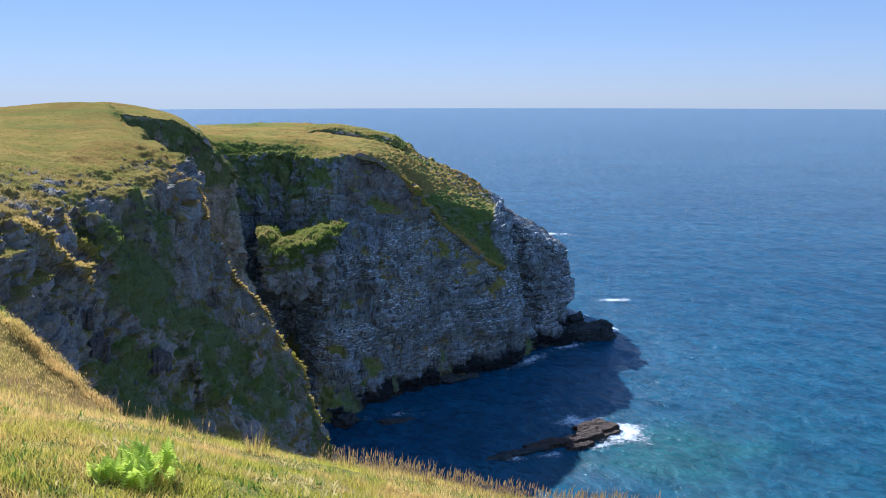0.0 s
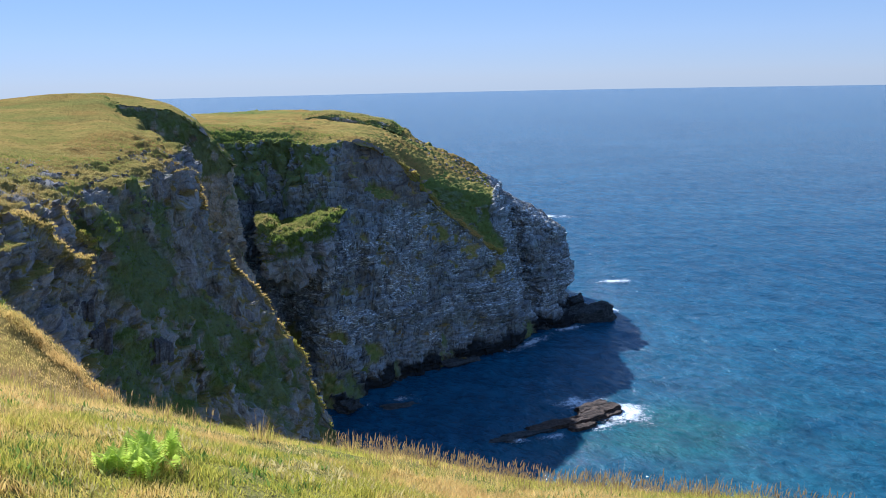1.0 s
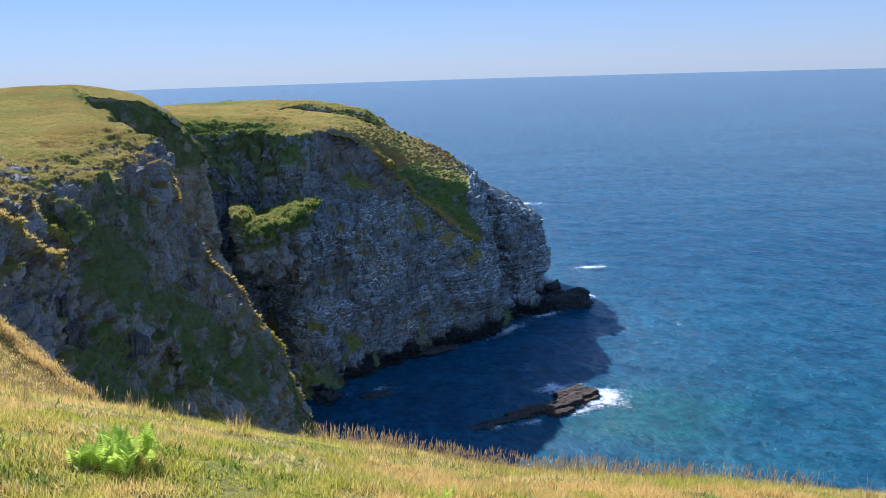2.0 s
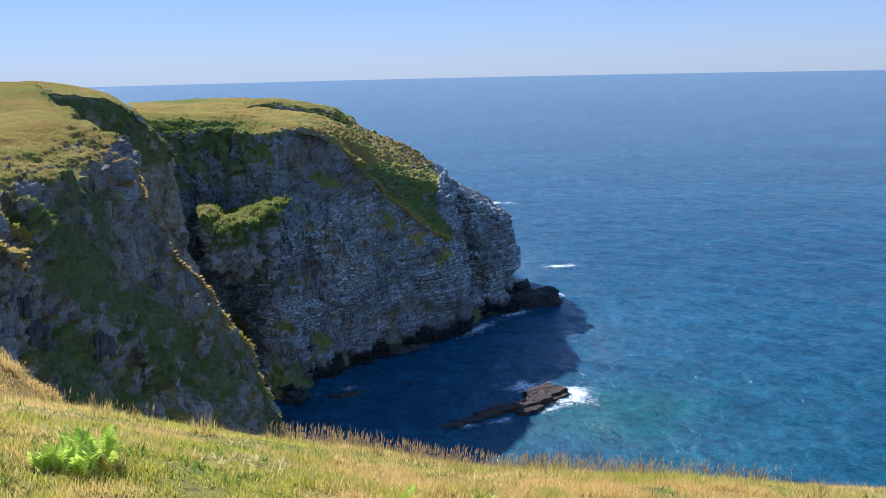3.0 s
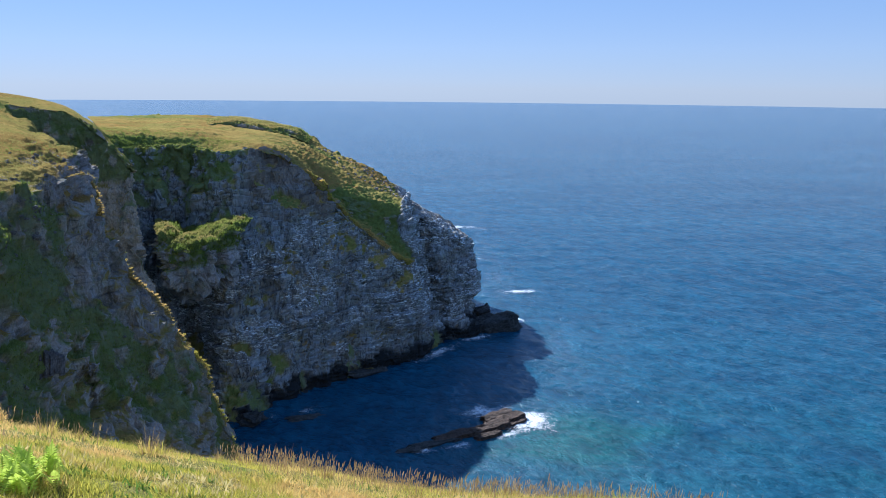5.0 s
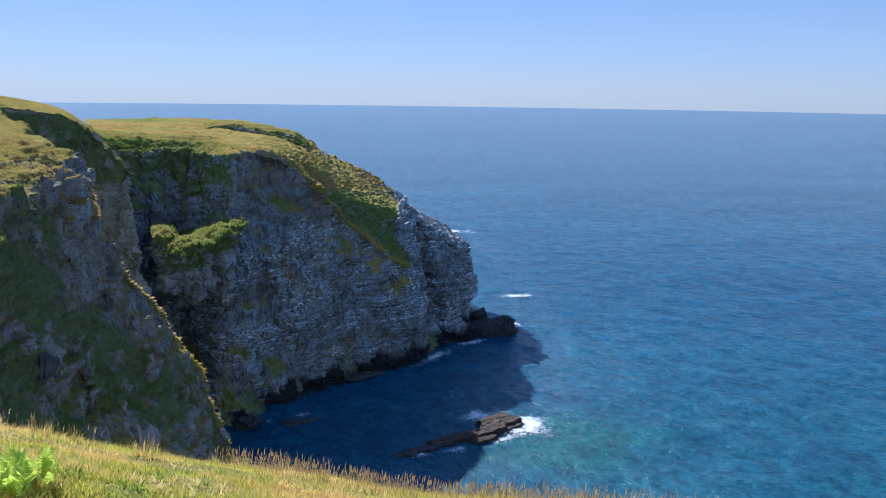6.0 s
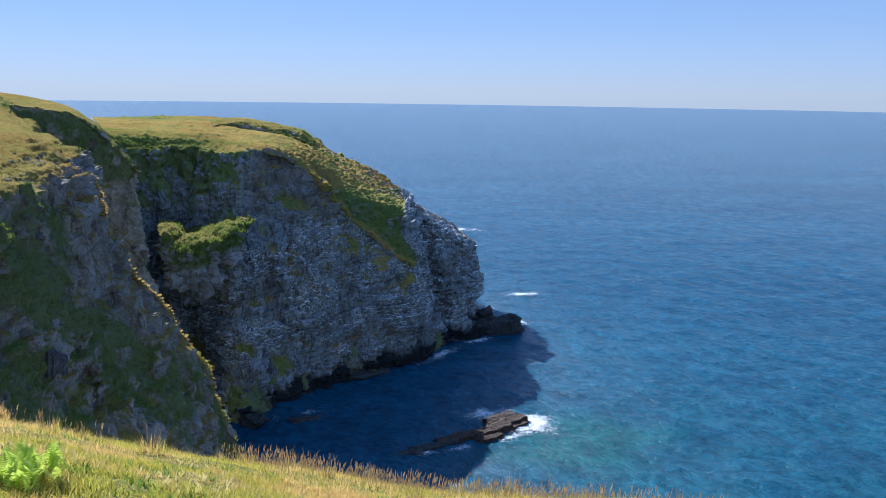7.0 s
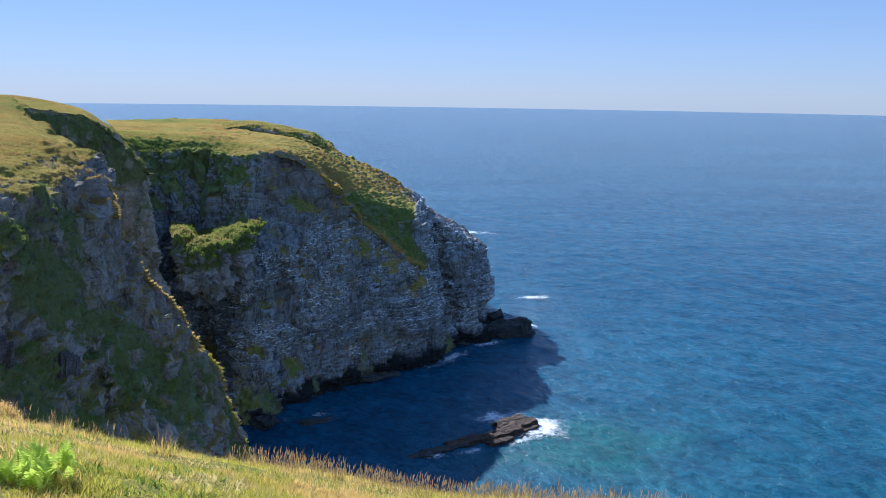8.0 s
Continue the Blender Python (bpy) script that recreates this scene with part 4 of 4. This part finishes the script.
reef()
slanted = new("shore_rock", plate_mesh("shore_rock", 8.2, 3.8, 5.2, 61, MAT_ROCK, 0.3))
slanted.matrix_basis = pose(48.6, 256.5, -0.9, 4, -10, 6)
tagged(slanted, "slanting dark weed-covered rock off the headland's tip", "rock", "rocks at the cliff foot")
shore_rock(44.5, 263, 1.5, 3.6, 3.6, 4.6, 30, 62, "dark block of rock below the headland's tip")
shore_rock(34, 250, 0.0, 4.5, 3.0, 2.0, 40, 63, "low wet rock at the cliff foot")
shore_rock(5, 218, -0.2, 6.0, 2.2, 1.5, 35, 64, "pale wet boulders at the cliff foot")
shore_rock(-24, 186, 0.3, 3.2, 2.4, 1.8, 60, 65, "dark boulder in the corner of the cove")
shore_rock(-12, 187, -0.5, 5.0, 1.8, 0.9, 20, 66, "low wet rock awash in the cove")


def place_stones(land, n, seed, where, lo, hi, material):
    """Loose angular stones bedded in a headland, as its pieces."""
    rng = np.random.default_rng(seed)
    owner = bpy.data.objects[land]
    shapes = [rough_block("stone", (1, 0.8, 0.7), seed * 10 + k, material, 1, 0.25) for k in range(6)]
    p, g, bush, row, _ = SKIN[land]
    w = where(p, g, row).ravel()
    spots = p.reshape(-1, 3)[rng.choice(w.size, n, p=w / w.sum())]
    for i, s in enumerate(spots):
        ob = new("stone", shapes[i % 6])
        ob.parent = owner
        k = rng.uniform(lo, hi) * (1.5 if rng.random() < 0.1 else 1.0)
        ob.matrix_basis = pose(*s, *(rng.uniform(-25, 25, 2)), rng.uniform(0, 360)) @ Matrix.Diagonal((k, k * rng.uniform(0.6, 1.0), k * rng.uniform(0.6, 1.1), 1))


MAT_STONE = plain_rock("lichened_stone", (0.15, 0.132, 0.115), (0.36, 0.325, 0.29), 0.85)
MAT_PALE = plain_rock("whitened_stone", (0.16, 0.14, 0.125), (0.44, 0.40, 0.37), 0.85)
place_stones("headland_near", 280, 31, lambda p, g, row: step(58, 64, p[..., 2]) * step(71.5, 69.5, p[..., 2]) * step(60, 75, p[..., 1]) * step(140, 125, p[..., 1]) * step(0.1, 0.5, g) * step(1.0, 0.8, g), 0.12, 0.36, MAT_STONE)
place_stones("headland_near", 60, 33, lambda p, g, row: step(25, 40, p[..., 2]) * step(66, 60, p[..., 2]) * step(60, 72, p[..., 1]) * step(135, 128, p[..., 1]) * (normals(p)[..., 2] > 0.55), 0.10, 0.28, MAT_PALE)
place_stones("headland_far", 290, 32, lambda p, g, row: step(-14, 2, p[..., 0]) * step(8.2, 8.7, row) * step(9.4, 9.0, row), 0.22, 0.6, MAT_PALE)


# ---- upright rock columns standing out of the near cliff ----
def column_mesh(seed):
    """A rough prism of five or six sides with a broken, slanting top."""
    rng = random.Random(seed)
    bm = bmesh.new()
    n = rng.choice((5, 6))
    ang = sorted(2 * math.pi * (k + rng.uniform(-0.25, 0.25)) / n for k in range(n))
    rings = []
    for z, grow in ((-1.0, 1.05), (-0.3, 1.0), (0.25, 1.02), (0.7, 0.95), (1.0, 0.8)):
        rings.append([bm.verts.new((0.5 * grow * math.cos(t) * rng.uniform(0.92, 1.08), 0.5 * grow * math.sin(t) * rng.uniform(0.92, 1.08), z + 0.16 * math.cos(t - 1) * (z > 0.5))) for t in ang])
    for lo, hi in zip(rings, rings[1:]):
        for k in range(n):
            bm.faces.new((lo[k], lo[(k + 1) % n], hi[(k + 1) % n], hi[k]))
    bm.faces.new(rings[-1])
    me = bpy.data.meshes.new("column")
    bm.to_mesh(me)
    bm.free()
    me.materials.append(MAT_COLUMN)
    return me


MAT_COLUMN = plain_rock("mauve_grey_rock", (0.10, 0.09, 0.09), (0.27, 0.245, 0.24), 0.9)
COLUMNS = [column_mesh(200 + k) for k in range(7)]


def buttress(x, y, z, count, width, tall, turn, seed):
    rng = random.Random(seed)
    top = new("rock_buttress")
    top.matrix_basis = pose(x, y, z, 0, 0, turn)
    tagged(top, "cluster of upright mauve-grey rock columns in the cliff", "rock", "rock buttresses on the near cliff")
    for i in range(count):
        ob = part("column", COLUMNS[i % 7], top)
        k = rng.uniform(0.7, 1.2)
        f = i / max(1, count - 1) - 0.5
        ob.matrix_basis = pose(f * width, rng.uniform(-0.3, 0.5) - 0.8 * math.cos(f * 3), rng.uniform(-0.8, 0.6) * tall * 0.4 - abs(f) * tall * 0.4, rng.uniform(-6, 6), rng.uniform(-6, 6), rng.uniform(0, 60)) @ Matrix.Diagonal((k * width / count * 1.9, k * width / count * 1.7, tall * rng.uniform(0.6, 1.1), 1))


buttress(-36.3, 93.2, 48.0, 11, 5.2, 1.5, 48, 1)
buttress(-36.1, 102.8, 41.4, 9, 4.2, 1.2, 60, 2)
buttress(-37.6, 79.7, 53.9, 10, 4.6, 1.3, 40, 3)
buttress(-38.9, 79.7, 57.2, 9, 4.2, 1.2, 40, 6)


# ---- surf ----
def foam_material():
    m = Mat("foam")
    lace = m.ramp(m.noise(1.1, 8, 0.8, None, 1.4), (0.28, 0.0), (0.72, 1.0))
    cover = m.ramp(m.math("SUBTRACT", m.math("ADD", lace, m.math("MULTIPLY", m.attr("dense"), 1.10)), 0.80), (0.10, 0.0), (0.55, 1.0))
    m.done((0.80, 0.83, 0.85), 0.6, m.bump(m.noise(2.0, 5), 0.8, 0.3))
    clear = m.node("ShaderNodeBsdfTransparent")
    mx = m.node("ShaderNodeMixShader")
    m.put(mx.inputs[0], cover)
    m.t.links.new(clear.outputs[0], mx.inputs[1])
    m.t.links.new(m.bsdf.outputs[0], mx.inputs[2])
    m.t.links.new(mx.outputs[0], m.t.nodes["Material Output"].inputs[0])
    return m.m


MAT_FOAM = foam_material()


def foam(x, y, a, b, turn, strength, seed, label="white broken surf on the water"):
    """A ragged lumpy sheet of surf lying on the sea."""
    u, v = np.meshgrid(np.linspace(-1, 1, 70), np.linspace(-1, 1, 50), indexing="ij")
    c, s = math.cos(radians(turn)), math.sin(radians(turn))
    p = np.stack([x + a * u * c - b * v * s, y + a * u * s + b * v * c, 0 * u], -1)
    q = p + seed * 13.7
    dense = strength * np.clip(1.05 - np.hypot(u, v) + 0.35 * fbm(q, 5, 5, 5, 3), 0, 1)
    p[..., 2] = 0.25 + 0.30 * dense + 0.12 * fbm(q, 1.2, 1.2, 1.2, 2)
    ob = new("surf", grid_mesh("surf", p, MAT_FOAM, True, dense=dense))
    tagged(ob, label, "foam", kind="stuff")


foam(34.5, 186.5, 9, 5.0, 15, 0.85, 1)
foam(44, 179.5, 9.5, 10, -30, 0.72, 2)
foam(37, 172.5, 10, 3.4, 32, 0.68, 3)
foam(21, 166.5, 9, 2.6, 16, 0.70, 4)
foam(12.0, 166, 4, 2.0, 12, 0.6, 12)
foam(26.5, 232, 16, 4.5, 47, 0.62, 5)
foam(40, 246, 11, 4.5, 30, 0.66, 6)
foam(57, 266, 7, 5, 80, 0.8, 7)
foam(50, 280, 7, 6, 60, 0.75, 8)
foam(67, 305, 12, 5, 5, 0.62, 9)
foam(66, 458, 16, 9, 0, 0.6, 10)
foam(-14, 190, 12, 4, 20, 0.45, 11)


# ---- ferns ----
def frond_mesh(length, seed):
    """A fern frond: an arched stem with toothed leaflets, shrinking to the tip."""
    rng = random.Random(seed)
    bm = bmesh.new()
    n = 15
    prev = None
    for i in range(n + 1):
        t = i / n
        y, z = length * (0.75 * t), length * (0.80 * t - 0.42 * t * t)
        w = 0.006 * (1 - 0.8 * t)
        a, b = bm.verts.new((-w, y, z)), bm.verts.new((w, y, z))
        if prev:
            bm.faces.new((prev[0], prev[1], b, a))
        prev = (a, b)
        if i < 2:
            continue
        reach = length * 0.33 * math.sin(math.pi * min(1, 0.22 + 0.80 * (1 - t))) * (1.05 - t)
        for side in (-1, 1):
            r = reach * rng.uniform(0.85, 1.15)
            dy, droop = r * 0.35, -r * rng.uniform(0.1, 0.35)
            base = 0.028 * length * 1.2
            m = 4
            up, dn = [], []
            for k in range(m):
                f = k / m
                c = Vector((side * r * f, y + dy * f, z + droop * f * f))
                wv = base * (1 - 0.75 * f) * (1.0 if k % 2 else 0.75)
                up.append(bm.verts.new(c + Vector((0, wv, 0.004))))
                dn.append(bm.verts.new(c - Vector((0, wv, 0.0))))
            end = bm.verts.new((side * r, y + dy, z + droop))
            for k in range(m - 1):
                bm.faces.new((dn[k], dn[k + 1], up[k + 1], up[k]))
            bm.faces.new((dn[-1], end, up[-1]))
    me = bpy.data.meshes.new("frond")
    bm.to_mesh(me)
    bm.free()
    me.materials.append(MAT_FERN)
    return me


FRONDS = [frond_mesh(0.5, k) for k in range(5)]


def fern(x, y, size, seed, count, label):
    rng = random.Random(seed)
    top = new("fern")
    z = float(slope_height(np.array([x]), np.array([y]))[0])
    top.matrix_basis = pose(x, y, z - 0.01)
    tagged(top, label, "fern", "ferns in the grass")
    for i in range(count):
        ob = part("frond", FRONDS[i % 5], top)
        k = size * rng.uniform(0.7, 1.1)
        ob.matrix_basis = pose(rng.uniform(-0.22, 0.22) * size, rng.uniform(-0.2, 0.2) * size, 0, rng.uniform(15, 55), rng.uniform(-14, 14), 360 * i / count + rng.uniform(-25, 25)) @ Matrix.Diagonal((k, k, k, 1))


fern(-1.96, 4.66, 0.60, 71, 22, "bright green fern clump among the grass")
fern(-1.84, 4.74, 0.62, 72, 22, "bright green fern clump among the grass")
fern(-1.86, 4.50, 0.58, 73, 20, "bright green fern clump among the grass")
fern(-2.04, 4.50, 0.42, 74, 16, "small pale green fern among the grass")
fern(-1.95, 4.85, 0.45, 78, 16, "bright green fern clump among the grass")
fern(0.15, 5.35, 0.35, 75, 10, "small pale green fern among the grass")
fern(0.75, 5.55, 0.35, 76, 10, "small pale green fern among the grass")


# ---- separate grass clumps on the brow of the slope ----
def clump_part(name, seed, n, lo, hi, width, spread, material, parent):
    rng = np.random.default_rng(seed)
    a, r = rng.uniform(0, 6.28, n), spread * np.sqrt(rng.random(n))
    root = np.stack([r * np.cos(a), r * np.sin(a), 0 * r], -1)
    height = rng.uniform(lo, hi, n)
    lean = np.stack([np.cos(a), np.sin(a), 0 * a], -1) * (height * rng.uniform(0.2, 0.7, n))[:, None]
    v, q, m = ribbons(root, height, rng.uniform(0.6, 1.2, n) * width, lean, rng.uniform(0, 3.14, n), rng.uniform(0.4, 1.0, n), 3)
    part(name, face_mesh(name, v, q, material, False, dry=np.repeat(np.clip(rng.normal(0.45, 0.3, n), 0, 1), m)), parent)


def tussock(x, y, seed, size):
    top = new("grass_tussock")
    top.matrix_basis = pose(x, y, float(slope_height(np.array([x]), np.array([y]))[0]) - 0.02)
    tagged(top, "straw-coloured grass tussock with thin seed stalks", "grass", "grass tussocks on the brow")
    clump_part("leaf_tuft", seed, 120, 0.08 * size, 0.22 * size, 0.008, 0.14 * size, MAT_BLADE, top)
    clump_part("seed_stalk", seed + 1, 26, 0.22 * size, 0.42 * size, 0.006, 0.10 * size, MAT_STALK, top)


rng_t = random.Random(12)
for i in range(22):
    bearing = radians(-30 + 62 * i / 21 + rng_t.uniform(-1.2, 1.2))
    reach = rng_t.uniform(8.6, 11.2)
    tussock(reach * math.sin(bearing), reach * math.cos(bearing), 300 + 2 * i, rng_t.uniform(0.7, 1.15))
